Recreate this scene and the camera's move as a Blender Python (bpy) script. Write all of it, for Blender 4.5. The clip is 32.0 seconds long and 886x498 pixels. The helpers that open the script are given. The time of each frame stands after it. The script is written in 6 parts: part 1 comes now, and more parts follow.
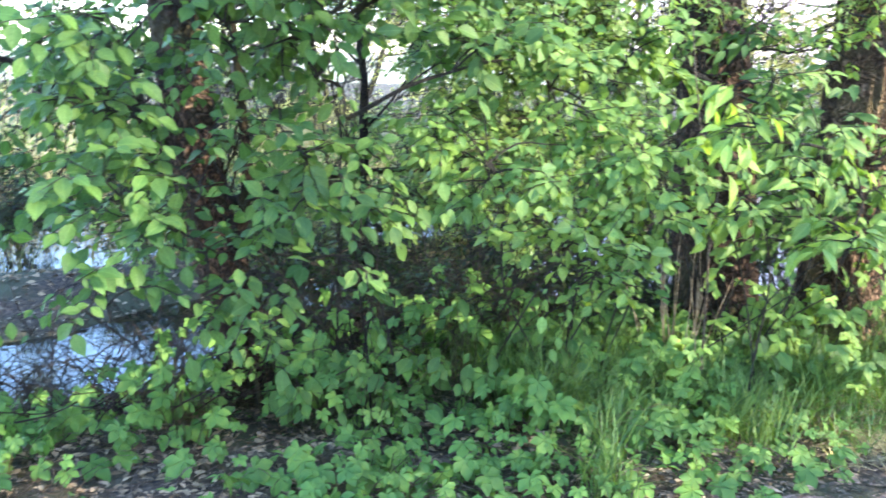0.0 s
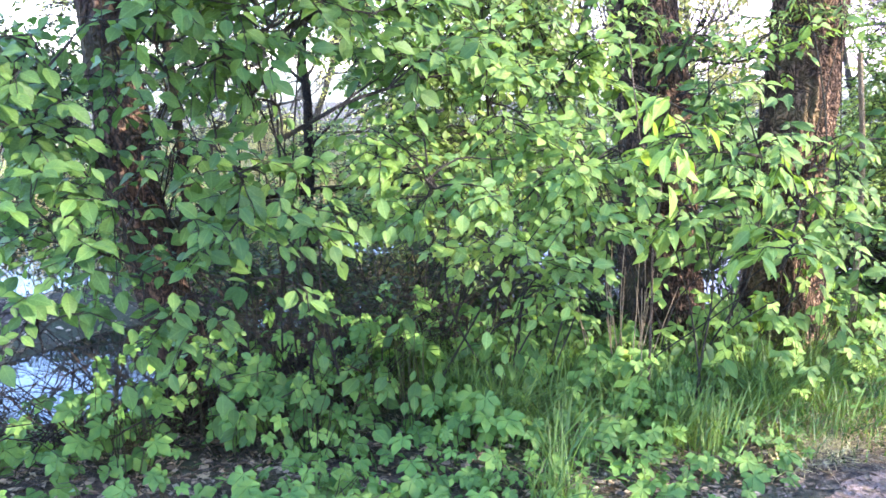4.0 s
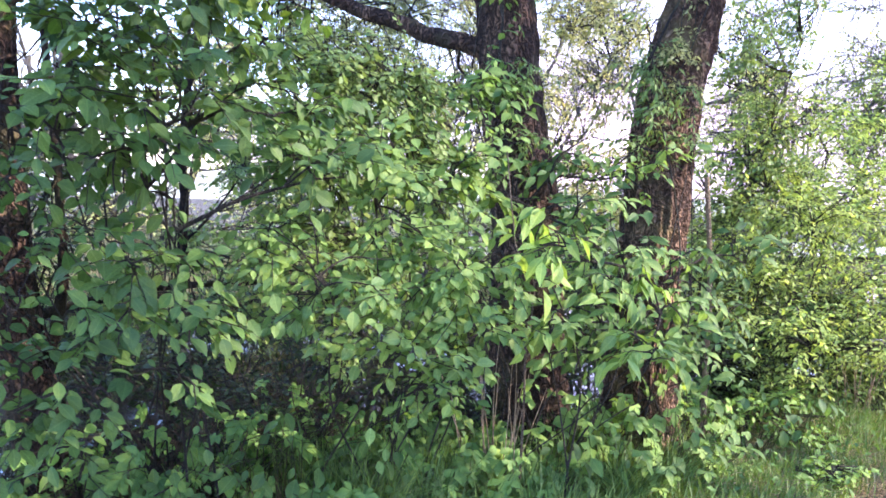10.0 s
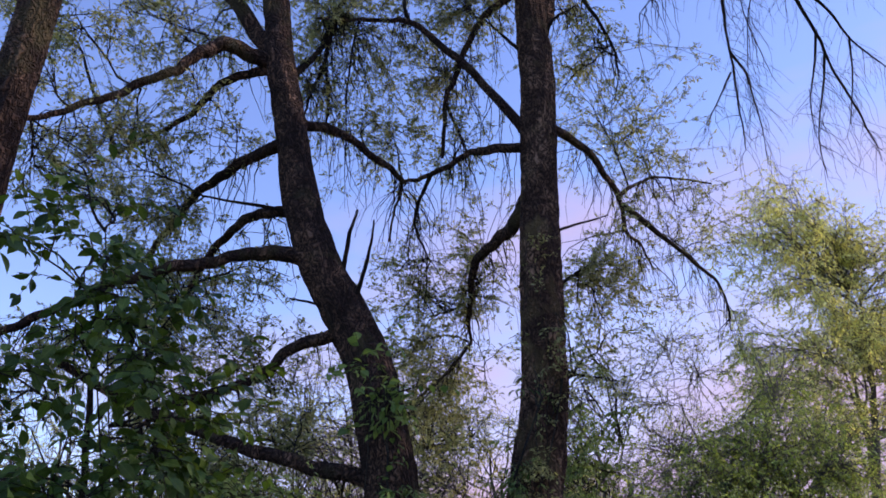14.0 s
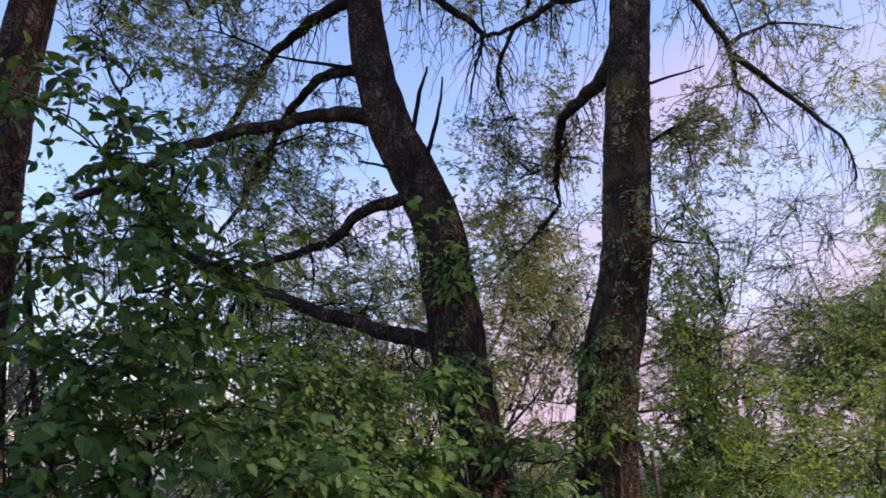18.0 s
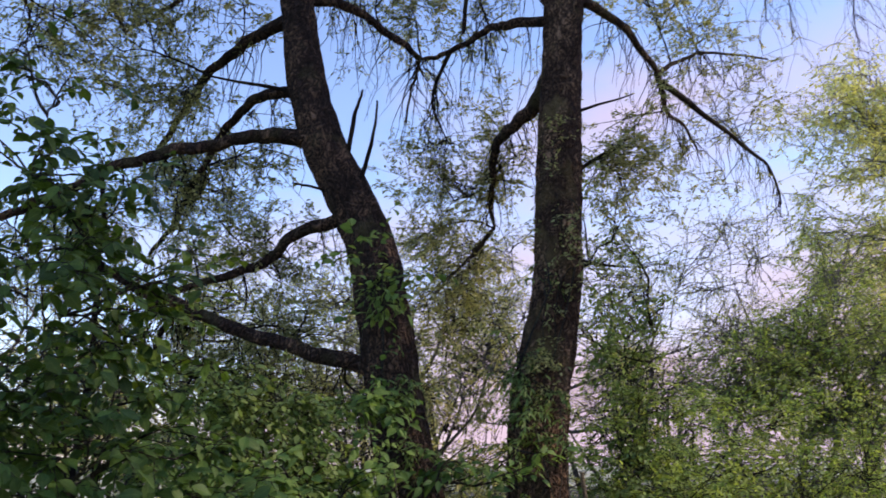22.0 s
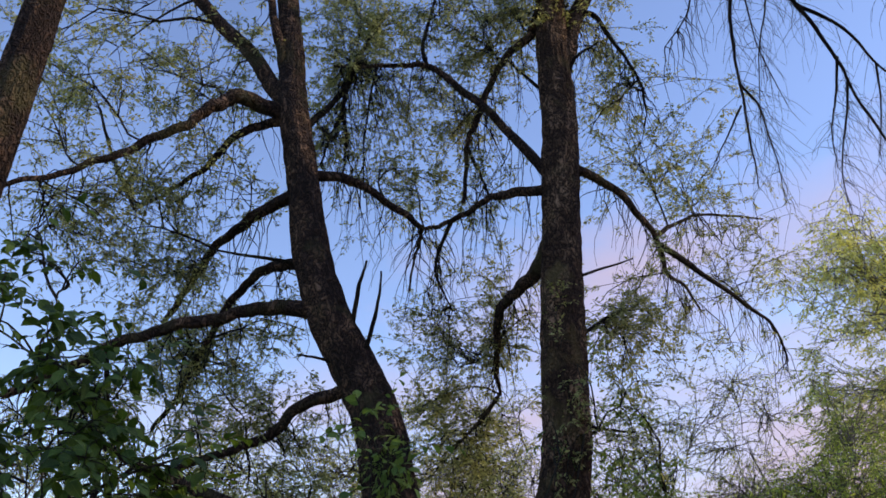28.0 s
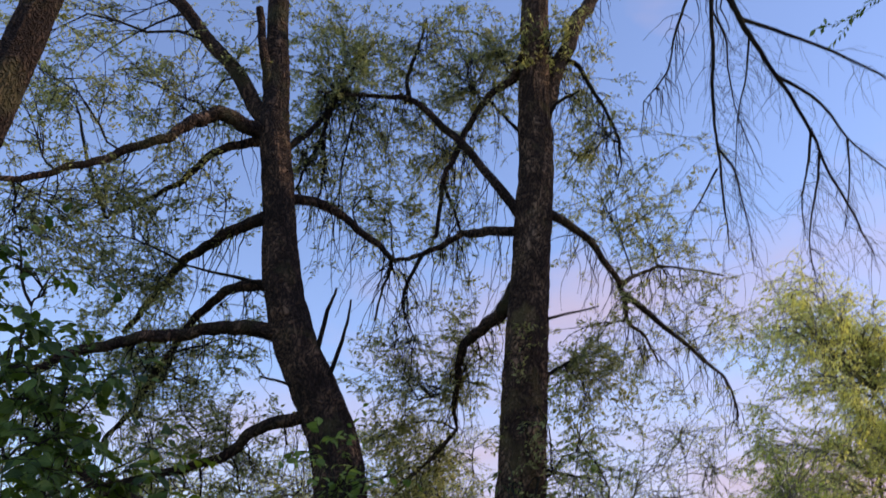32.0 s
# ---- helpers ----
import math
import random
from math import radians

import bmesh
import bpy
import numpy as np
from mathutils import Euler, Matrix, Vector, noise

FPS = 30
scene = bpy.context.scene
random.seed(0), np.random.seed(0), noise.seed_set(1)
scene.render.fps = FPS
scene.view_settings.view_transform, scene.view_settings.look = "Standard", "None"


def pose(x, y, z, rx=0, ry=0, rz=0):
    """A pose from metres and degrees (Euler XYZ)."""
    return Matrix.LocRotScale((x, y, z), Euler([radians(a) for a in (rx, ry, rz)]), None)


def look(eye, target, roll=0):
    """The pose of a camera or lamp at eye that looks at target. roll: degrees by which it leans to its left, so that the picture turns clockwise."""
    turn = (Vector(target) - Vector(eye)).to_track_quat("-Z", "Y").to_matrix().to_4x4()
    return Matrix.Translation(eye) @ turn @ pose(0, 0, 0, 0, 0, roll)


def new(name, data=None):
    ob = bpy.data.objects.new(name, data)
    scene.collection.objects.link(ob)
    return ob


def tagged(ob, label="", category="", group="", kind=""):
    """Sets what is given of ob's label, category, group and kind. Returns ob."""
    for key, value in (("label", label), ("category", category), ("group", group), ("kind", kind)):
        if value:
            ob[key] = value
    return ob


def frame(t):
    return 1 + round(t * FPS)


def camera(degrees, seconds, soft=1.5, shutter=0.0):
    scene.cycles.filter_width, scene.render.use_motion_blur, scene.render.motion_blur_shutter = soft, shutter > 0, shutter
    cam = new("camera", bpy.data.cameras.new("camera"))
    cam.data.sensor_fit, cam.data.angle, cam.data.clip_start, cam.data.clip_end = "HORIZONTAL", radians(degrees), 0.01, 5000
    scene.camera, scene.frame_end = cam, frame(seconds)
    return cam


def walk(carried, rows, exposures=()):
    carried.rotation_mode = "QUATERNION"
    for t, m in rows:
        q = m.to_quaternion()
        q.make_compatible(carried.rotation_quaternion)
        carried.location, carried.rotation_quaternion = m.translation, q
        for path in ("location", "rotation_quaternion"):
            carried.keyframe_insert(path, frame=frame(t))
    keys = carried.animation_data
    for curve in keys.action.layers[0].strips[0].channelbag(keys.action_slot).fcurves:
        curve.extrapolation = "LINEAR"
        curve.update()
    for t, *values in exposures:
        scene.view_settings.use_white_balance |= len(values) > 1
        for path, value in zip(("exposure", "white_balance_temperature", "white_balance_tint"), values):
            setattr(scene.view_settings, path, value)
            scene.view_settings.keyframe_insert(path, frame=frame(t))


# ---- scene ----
cam = camera(51.6, 32.0, soft=1.6, shutter=0.5)
PATH = [
    (0, pose(0.000, 0.000, 1.600, 78.00, -1.47, 0.31)),
    (0.5, pose(0.034, 0.014, 1.587, 78.68, -0.46, -2.46)),
    (1, pose(0.044, 0.016, 1.587, 78.82, -0.27, -1.61)),
    (1.5, pose(0.050, 0.013, 1.600, 78.60, -0.49, -1.66)),
    (2, pose(0.055, 0.013, 1.604, 78.68, -0.41, -1.75)),
    (2.5, pose(0.051, 0.024, 1.590, 79.01, -0.54, -1.85)),
    (4.5, pose(0.058, 0.023, 1.609, 79.07, -0.70, -3.24)),
    (5, pose(0.065, 0.019, 1.624, 79.16, -1.09, -4.06)),
    (5.5, pose(0.060, 0.025, 1.618, 79.88, -1.09, -4.99)),
    (6, pose(0.067, 0.016, 1.618, 80.37, -0.82, -5.78)),
    (6.5, pose(0.074, 0.014, 1.626, 80.44, -0.69, -6.37)),
    (7, pose(0.091, 0.013, 1.635, 80.74, -0.41, -7.95)),
    (7.5, pose(0.096, 0.020, 1.639, 80.61, -0.77, -8.43)),
    (8, pose(0.078, 0.045, 1.625, 80.52, -1.23, -8.73)),
    (8.5, pose(0.058, 0.063, 1.624, 80.97, -1.53, -9.38)),
    (9, pose(0.024, 0.074, 1.609, 82.86, -0.70, -12.77)),
    (9.5, pose(-0.028, 0.039, 1.602, 84.81, -1.47, -14.04)),
    (10, pose(-0.081, -0.082, 1.590, 85.87, -3.44, -11.39)),
    (10.5, pose(-0.163, -0.159, 1.593, 87.84, -1.64, -14.57)),
    (11, pose(-0.331, -0.193, 1.544, 91.25, 3.62, -20.61)),
    (11.5, pose(-0.443, -0.290, 1.569, 98.18, 1.41, -19.88)),
    (12, pose(-0.506, -0.477, 1.578, 100.67, 0.44, -20.30)),
    (12.5, pose(-0.548, -0.539, 1.640, 107.03, 1.29, -23.21)),
    (13, pose(-0.643, -0.549, 1.662, 109.43, 2.61, -22.83)),
    (13.5, pose(-0.694, -0.536, 1.669, 111.22, 1.10, -22.33)),
    (14, pose(-0.700, -0.552, 1.664, 110.69, 1.89, -22.49)),
    (14.5, pose(-0.691, -0.550, 1.643, 108.91, 2.73, -22.20)),
    (15, pose(-0.640, -0.534, 1.621, 106.27, 0.44, -18.28)),
    (15.5, pose(-0.550, -0.512, 1.592, 103.04, 1.47, -16.52)),
    (17.5, pose(-0.211, -0.456, 1.745, 101.88, -0.15, -12.08)),
    (18, pose(-0.195, -0.450, 1.751, 102.07, -0.22, -14.20)),
    (18.5, pose(-0.188, -0.466, 1.757, 101.74, -1.04, -15.38)),
    (19, pose(-0.180, -0.479, 1.757, 101.70, -1.06, -15.98)),
    (19.5, pose(-0.184, -0.484, 1.752, 101.76, -0.65, -15.92)),
    (20, pose(-0.185, -0.485, 1.759, 102.01, -0.56, -16.44)),
    (20.5, pose(-0.183, -0.493, 1.756, 102.34, -0.42, -16.60)),
    (21, pose(-0.177, -0.496, 1.762, 102.26, -0.56, -16.62)),
    (21.5, pose(-0.178, -0.490, 1.757, 102.63, -0.50, -16.93)),
    (22, pose(-0.174, -0.494, 1.764, 103.29, 0.26, -18.02)),
    (22.5, pose(-0.168, -0.510, 1.775, 104.23, 0.33, -19.78)),
    (23, pose(-0.162, -0.515, 1.789, 106.80, 0.79, -19.73)),
    (23.5, pose(-0.168, -0.506, 1.798, 108.34, 1.00, -20.70)),
    (24, pose(-0.177, -0.522, 1.805, 109.64, 0.73, -20.04)),
    (24.5, pose(-0.194, -0.513, 1.802, 109.74, 1.02, -19.02)),
    (25, pose(-0.197, -0.506, 1.808, 110.02, 1.32, -18.43)),
    (25.5, pose(-0.194, -0.504, 1.808, 110.42, 1.30, -18.73)),
    (27.5, pose(-0.194, -0.500, 1.810, 112.38, 1.48, -17.65)),
    (28, pose(-0.190, -0.517, 1.811, 113.29, 1.42, -17.43)),
    (28.5, pose(-0.193, -0.519, 1.805, 113.74, 1.37, -17.41)),
    (29, pose(-0.197, -0.517, 1.818, 114.31, 1.35, -17.38)),
    (29.5, pose(-0.200, -0.525, 1.820, 114.70, 1.32, -17.41)),
    (30, pose(-0.197, -0.537, 1.816, 114.67, 1.38, -17.33)),
    (30.5, pose(-0.205, -0.519, 1.820, 114.62, 1.05, -17.59)),
    (31, pose(-0.219, -0.509, 1.828, 114.69, 0.58, -18.02)),
    (31.5, pose(-0.248, -0.516, 1.821, 113.56, -0.02, -19.83)),
    (32, pose(-0.298, -0.549, 1.825, 115.10, -1.71, -21.66)),
]
EXPOSURE = [(0, 3.24, 6600, 5), (1, 3.25, 6550, 11), (5, 3.44, 6380, 18), (7, 3.3, 6280, 22), (9, 3.07, 6180, 27), (10.5, 2.62, 6367, 23), (11.5, 1.85, 6315, 19), (12.5, 1.09, 6790, 25), (13.5, 0.67, 6580, 29), (14, 0.47, 6480, 31), (14.3, 0.43, 6480, 31), (15, 0.16, 6480, 32), (15.5, 0.16, 6480, 33), (15.6, 0.16, 6496, 32), (17.5, 0.61, 6970, 26), (19, 0.73, 7150, 22), (21.5, 0.79, 7250, 20), (23, 0.61, 7268, 19), (28, 0.41, 7300, 18), (32, 0.41, 7400, 19)]
walk(cam, PATH, EXPOSURE)

# ---- light: low afternoon sun from the right, open sky ----
TO_SUN = Vector((0.86, -0.30, 0.52)).normalized()
sun = new("sun", bpy.data.lights.new("sun", "SUN"))
sun.data.energy, sun.data.angle, sun.data.color = 2.1, radians(0.5), (1.0, 0.91, 0.78)
sun.matrix_world = look(TO_SUN * 60, (0, 0, 0))
world = bpy.data.worlds.new("sky")
scene.world = world
world.use_nodes = True
wn, wl = world.node_tree.nodes, world.node_tree.links
sky = wn.new("ShaderNodeTexSky")
sky.sky_type, sky.sun_disc = "NISHITA", False
sky.sun_elevation, sky.sun_rotation = math.asin(TO_SUN.z), math.atan2(TO_SUN.x, TO_SUN.y)
sky.air_density, sky.dust_density, sky.ozone_density = 1.0, 0.2, 5.0
clouds = wn.new("ShaderNodeTexNoise")
clouds.inputs["Scale"].default_value, clouds.inputs["Detail"].default_value = 2.6, 6
squash = wn.new("ShaderNodeMapping")
squash.inputs["Scale"].default_value = (1, 1, 2.8)
coords = wn.new("ShaderNodeTexCoord")
height = wn.new("ShaderNodeSeparateXYZ")
haze = wn.new("ShaderNodeMapRange")  # thin cloud thickens towards the horizon
haze.inputs[1].default_value, haze.inputs[2].default_value = 0.04, 0.52
haze.inputs[3].default_value, haze.inputs[4].default_value = 0.36, -0.19
both = wn.new("ShaderNodeMath")
ramp = wn.new("ShaderNodeValToRGB")
ramp.color_ramp.elements[0].position, ramp.color_ramp.elements[1].position = 0.46, 0.80
veil = wn.new("ShaderNodeMixRGB")
veil.inputs[2].default_value = (3.3, 2.8, 3.6, 1)
wl.new(coords.outputs["Generated"], squash.inputs["Vector"])
wl.new(coords.outputs["Generated"], height.inputs[0])
wl.new(height.outputs["Z"], haze.inputs[0])
wl.new(squash.outputs[0], clouds.inputs["Vector"])
wl.new(clouds.outputs["Fac"], both.inputs[0])
east = wn.new("ShaderNodeMath")  # more of it over the far bend of the path
east.operation = "MULTIPLY_ADD"
east.inputs[1].default_value, east.inputs[2].default_value = 0.5, -0.2
wl.new(height.outputs["X"], east.inputs[0])
bank = wn.new("ShaderNodeMath")
wl.new(east.outputs[0], bank.inputs[0])
wl.new(haze.outputs[0], bank.inputs[1])
wl.new(bank.outputs[0], both.inputs[1])
wl.new(both.outputs[0], ramp.inputs[0])
wl.new(ramp.outputs[0], veil.inputs[0])
tone = wn.new("ShaderNodeMixRGB")  # slightly violet spring sky
tone.blend_type, tone.inputs[0].default_value, tone.inputs[2].default_value = "MULTIPLY", 1.0, (1.46, 1.36, 1.42, 1)
wl.new(sky.outputs[0], tone.inputs[1])
wl.new(tone.outputs[0], veil.inputs[1])
wl.new(veil.outputs[0], wn["Background"].inputs[0])
wn["Background"].inputs[1].default_value = 0.15

# ---- materials ----
def material(name):
    m = bpy.data.materials.new(name)
    m.use_nodes = True
    return m, m.node_tree.nodes, m.node_tree.links, m.node_tree.nodes["Principled BSDF"]


def noise_node(n, l, scale, detail=4, stretch=None, space="Object"):
    tex = n.new("ShaderNodeTexNoise")
    tex.inputs["Scale"].default_value, tex.inputs["Detail"].default_value = scale, detail
    c = n.new("ShaderNodeTexCoord")
    if stretch:
        mp = n.new("ShaderNodeMapping")
        mp.inputs["Scale"].default_value = stretch
        l.new(c.outputs[space], mp.inputs[0])
        l.new(mp.outputs[0], tex.inputs["Vector"])
    else:
        l.new(c.outputs[space], tex.inputs["Vector"])
    return tex


def ramp_node(n, l, src, stops):
    r = n.new("ShaderNodeValToRGB")
    e = r.color_ramp.elements
    while len(e) < len(stops):
        e.new(0.5)
    for k, (p, c) in enumerate(stops):
        e[k].position, e[k].color = p, (*c, 1)
    l.new(src, r.inputs[0])
    return r


def mix_node(n, l, fac, a, b, mode="MIX"):
    m = n.new("ShaderNodeMixRGB")
    m.blend_type = mode
    for i, v in enumerate((fac, a, b)):
        if isinstance(v, (int, float)):
            m.inputs[i].default_value = v
        elif isinstance(v, tuple):
            m.inputs[i].default_value = (*v, 1)
        else:
            l.new(v, m.inputs[i])
    return m.outputs[0]


def math_node(n, l, operation, *values):
    m = n.new("ShaderNodeMath")
    m.operation = operation
    for i, v in enumerate(values):
        if isinstance(v, (int, float)):
            m.inputs[i].default_value = v
        else:
            l.new(v, m.inputs[i])
    return m.outputs[0]


def bump_node(n, l, height, strength, distance, bsdf):
    b = n.new("ShaderNodeBump")
    b.inputs["Strength"].default_value, b.inputs["Distance"].default_value = strength, distance
    l.new(height, b.inputs["Height"])
    l.new(b.outputs[0], bsdf.inputs["Normal"])


def leaf_material(name, dark, light, glow, through_part=0.42, rough=0.5, veins=0.0):
    """Leaf: colour varies from leaf to leaf, light shines through it."""
    m, n, l, p = material(name)
    info, geo = n.new("ShaderNodeObjectInfo"), n.new("ShaderNodeNewGeometry")
    add = n.new("ShaderNodeMath")
    add.operation = "ADD"
    l.new(info.outputs["Random"], add.inputs[0])
    l.new(geo.outputs["Random Per Island"], add.inputs[1])
    frac = n.new("ShaderNodeMath")
    frac.operation = "FRACT"
    l.new(add.outputs[0], frac.inputs[0])
    base = ramp_node(n, l, frac.outputs[0], [(0.0, dark), (0.7, light), (1.0, tuple(min(1, c * 1.25) for c in light))])
    patch = noise_node(n, l, 2.2, 3)
    tint = ramp_node(n, l, patch.outputs["Fac"], [(0.35, (0.75, 0.85, 0.8)), (0.65, (1.15, 1.08, 0.9))])
    grain = noise_node(n, l, 130, 3)
    spots = ramp_node(n, l, grain.outputs["Fac"], [(0.3, (0.82, 0.84, 0.8)), (0.6, (1.05, 1.05, 1.05))])
    col = mix_node(n, l, 1.0, mix_node(n, l, 1.0, base.outputs[0], tint.outputs[0], "MULTIPLY"), spots.outputs[0], "MULTIPLY")
    relief = grain.outputs["Fac"]
    if veins:  # pale midrib and side veins that run forwards from it
        rib, xyz = n.new("ShaderNodeAttribute"), n.new("ShaderNodeSeparateXYZ")
        rib.attribute_name = "rib"
        l.new(rib.outputs["Vector"], xyz.inputs[0])
        away = math_node(n, l, "ABSOLUTE", xyz.outputs["Y"])
        slant = math_node(n, l, "MULTIPLY_ADD", away, -0.75, xyz.outputs["X"])
        side = math_node(n, l, "PINGPONG", math_node(n, l, "MULTIPLY", slant, 8.5), 0.5)
        mid_line = ramp_node(n, l, away, [(0.012, (1, 1, 1)), (0.035, (0, 0, 0))])
        side_line = ramp_node(n, l, side, [(0.03, (0.55, 0.55, 0.55)), (0.16, (0, 0, 0))])
        line = mix_node(n, l, 1.0, mid_line.outputs[0], side_line.outputs[0], "LIGHTEN")
        col = mix_node(n, l, line, col, mix_node(n, l, 1.0, col, (1 + veins, 1 + 0.75 * veins, 1 + veins), "MULTIPLY"))
        relief = mix_node(n, l, 0.7, relief, line, "SUBTRACT")
    l.new(col, p.inputs["Base Color"])
    p.inputs["Roughness"].default_value, p.inputs["Specular IOR Level"].default_value = rough, 0.28
    bump_node(n, l, relief, 0.45, 0.002, p)
    tr = n.new("ShaderNodeBsdfTranslucent")
    l.new(mix_node(n, l, 1.0, col, glow, "MULTIPLY"), tr.inputs["Color"])
    mx = n.new("ShaderNodeMixShader")
    mx.inputs[0].default_value = through_part
    l.new(p.outputs[0], mx.inputs[1])
    l.new(tr.outputs[0], mx.inputs[2])
    l.new(mx.outputs[0], n["Material Output"].inputs["Surface"])
    return m


def bark_material(name, dark, mid, light, moss, scale=1.0):
    """Bark in long plates with dark cracks between them, lichen and moss in patches."""
    m, n, l, p = material(name)
    warp = noise_node(n, l, 9 * scale, 4)
    cells = n.new("ShaderNodeTexVoronoi")
    cells.feature = "DISTANCE_TO_EDGE"
    cells.inputs["Scale"].default_value = 34 * scale
    c = n.new("ShaderNodeTexCoord")
    mp = n.new("ShaderNodeMapping")
    mp.inputs["Scale"].default_value = (1, 1, 0.16)
    l.new(mix_node(n, l, 0.2, c.outputs["Object"], warp.outputs["Color"]), mp.inputs[0])
    l.new(mp.outputs[0], cells.inputs["Vector"])
    fine = noise_node(n, l, 120 * scale, 5, (1, 1, 0.4))
    big = noise_node(n, l, 3.5, 4)
    plate = noise_node(n, l, 6.5 * scale, 6, (1, 1, 0.4))
    crack = ramp_node(n, l, cells.outputs["Distance"], [(0.0, (0.0, 0.0, 0.0)), (0.34, (1, 1, 1))])
    c1 = ramp_node(n, l, plate.outputs["Fac"], [(0.45, mid), (0.57, light)])
    c2 = ramp_node(n, l, fine.outputs["Fac"], [(0.3, (0.55, 0.55, 0.55)), (0.7, (1.2, 1.2, 1.2))])
    col = mix_node(n, l, 1.0, mix_node(n, l, crack.outputs[0], dark, c1.outputs[0]), c2.outputs[0], "MULTIPLY")
    green = ramp_node(n, l, big.outputs["Fac"], [(0.54, (0, 0, 0)), (0.68, (0.6, 0.6, 0.6))])
    l.new(mix_node(n, l, green.outputs[0], col, moss), p.inputs["Base Color"])
    p.inputs["Roughness"].default_value, p.inputs["Specular IOR Level"].default_value = 0.92, 0.2
    h = mix_node(n, l, 0.35, crack.outputs[0], fine.outputs["Fac"])
    bump_node(n, l, h, 1.0, 0.04 / scale, p)
    return m


BARK = bark_material("furrowed_bark", (0.022, 0.014, 0.010), (0.082, 0.050, 0.034), (0.235, 0.142, 0.088), (0.095, 0.085, 0.036))
BARK_WARM = bark_material("flaking_bark", (0.032, 0.018, 0.011), (0.142, 0.086, 0.053), (0.42, 0.26, 0.155), (0.20, 0.155, 0.065))
BARK_THIN = bark_material("smooth_bark", (0.010, 0.007, 0.005), (0.038, 0.025, 0.015), (0.085, 0.058, 0.035), (0.07, 0.062, 0.018), 2.0)
TWIG = bark_material("twig_bark", (0.03, 0.026, 0.021), (0.072, 0.062, 0.048), (0.14, 0.122, 0.095), (0.09, 0.09, 0.04), 3.0)
# Bark of far trees, lightened in colour to stand for haze.
FAR_BARK = bark_material("hazed_bark", (0.11, 0.10, 0.09), (0.23, 0.205, 0.18), (0.36, 0.33, 0.29), (0.2, 0.2, 0.12), 2.0)
DEADWOOD = bark_material("dead_twig", (0.10, 0.075, 0.055), (0.24, 0.18, 0.13), (0.42, 0.33, 0.25), (0.2, 0.17, 0.1), 3.0)
STICK = bark_material("brown_stick", (0.03, 0.02, 0.014), (0.085, 0.058, 0.04), (0.19, 0.14, 0.10), (0.09, 0.08, 0.04), 3.0)
DRY = bark_material("dry_stalk", (0.30, 0.22, 0.13), (0.45, 0.34, 0.21), (0.58, 0.47, 0.32), (0.4, 0.33, 0.2), 3.0)
STEM = bark_material("green_stem", (0.06, 0.06, 0.025), (0.12, 0.12, 0.05), (0.2, 0.17, 0.08), (0.1, 0.13, 0.04), 3.0)
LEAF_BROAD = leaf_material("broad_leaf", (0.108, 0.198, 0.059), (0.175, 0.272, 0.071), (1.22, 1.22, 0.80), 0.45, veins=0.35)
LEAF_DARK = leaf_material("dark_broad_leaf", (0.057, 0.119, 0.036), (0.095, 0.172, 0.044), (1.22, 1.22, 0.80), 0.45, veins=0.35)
# Broad leaf with shade put into its colour, for the tall left shrub.
LEAF_SHADE = leaf_material("shaded_leaf", (0.028, 0.064, 0.017), (0.085, 0.149, 0.034), (1.50, 1.40, 0.55), 0.34, veins=0.35)
LEAF_SMALL = leaf_material("small_leaf", (0.115, 0.188, 0.064), (0.196, 0.269, 0.084), (1.22, 1.22, 0.80), 0.42)
LEAF_WILLOW = leaf_material("willow_leaf", (0.201, 0.218, 0.096), (0.446, 0.444, 0.218), (1.20, 1.17, 0.78), 0.5)
# The next two leaf colours are paled for haze over the far trees.
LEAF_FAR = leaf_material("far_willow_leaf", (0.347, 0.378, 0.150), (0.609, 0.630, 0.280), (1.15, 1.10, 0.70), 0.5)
LEAF_HAZED = leaf_material("hazed_willow_leaf", (0.595, 0.609, 0.242), (0.860, 0.840, 0.371), (1.15, 1.10, 0.70), 0.5)
# Paler take on the small leaf; sun and haze are put into its colour.
LEAF_HEDGE = leaf_material("paled_hedge_leaf", (0.18, 0.27, 0.07), (0.41, 0.50, 0.15), (1.15, 1.15, 0.65), 0.5)
LEAF_LOBED = leaf_material("lobed_leaf", (0.077, 0.165, 0.042), (0.140, 0.245, 0.058), (1.22, 1.22, 0.70), 0.36)
# Near-black so that the gaps behind the shrubs read as deep shade.
LEAF_UNDER = leaf_material("shaded_scrub_leaf", (0.018, 0.034, 0.011), (0.056, 0.079, 0.026), (1.40, 1.30, 0.50), 0.35)
LEAF_YELLOW = leaf_material("young_leaf", (0.123, 0.221, 0.051), (0.235, 0.352, 0.087), (1.20, 1.20, 0.60), 0.42, veins=0.35)
GRASS = leaf_material("grass_blade", (0.047, 0.105, 0.032), (0.153, 0.235, 0.065), (1.3, 1.2, 0.5), 0.35)
GRASS_DRY = leaf_material("dry_grass_blade", (0.429, 0.364, 0.182), (0.676, 0.572, 0.336), (1.20, 1.10, 0.70), 0.25, 0.7)
SEDGE = leaf_material("sedge_blade", (0.05, 0.075, 0.025), (0.16, 0.15, 0.06), (1.2, 1.1, 0.6), 0.25, 0.6)
REED = leaf_material("reed_blade", (0.22, 0.21, 0.10), (0.46, 0.42, 0.26), (1.2, 1.1, 0.7), 0.3, 0.6)
CHIP = leaf_material("bark_chip", (0.035, 0.026, 0.020), (0.17, 0.125, 0.095), (1.1, 0.9, 0.6), 0.05, 0.85)
LITTER = leaf_material("dead_leaf", (0.07, 0.046, 0.03), (0.36, 0.26, 0.18), (1.1, 0.9, 0.6), 0.12, 0.8)


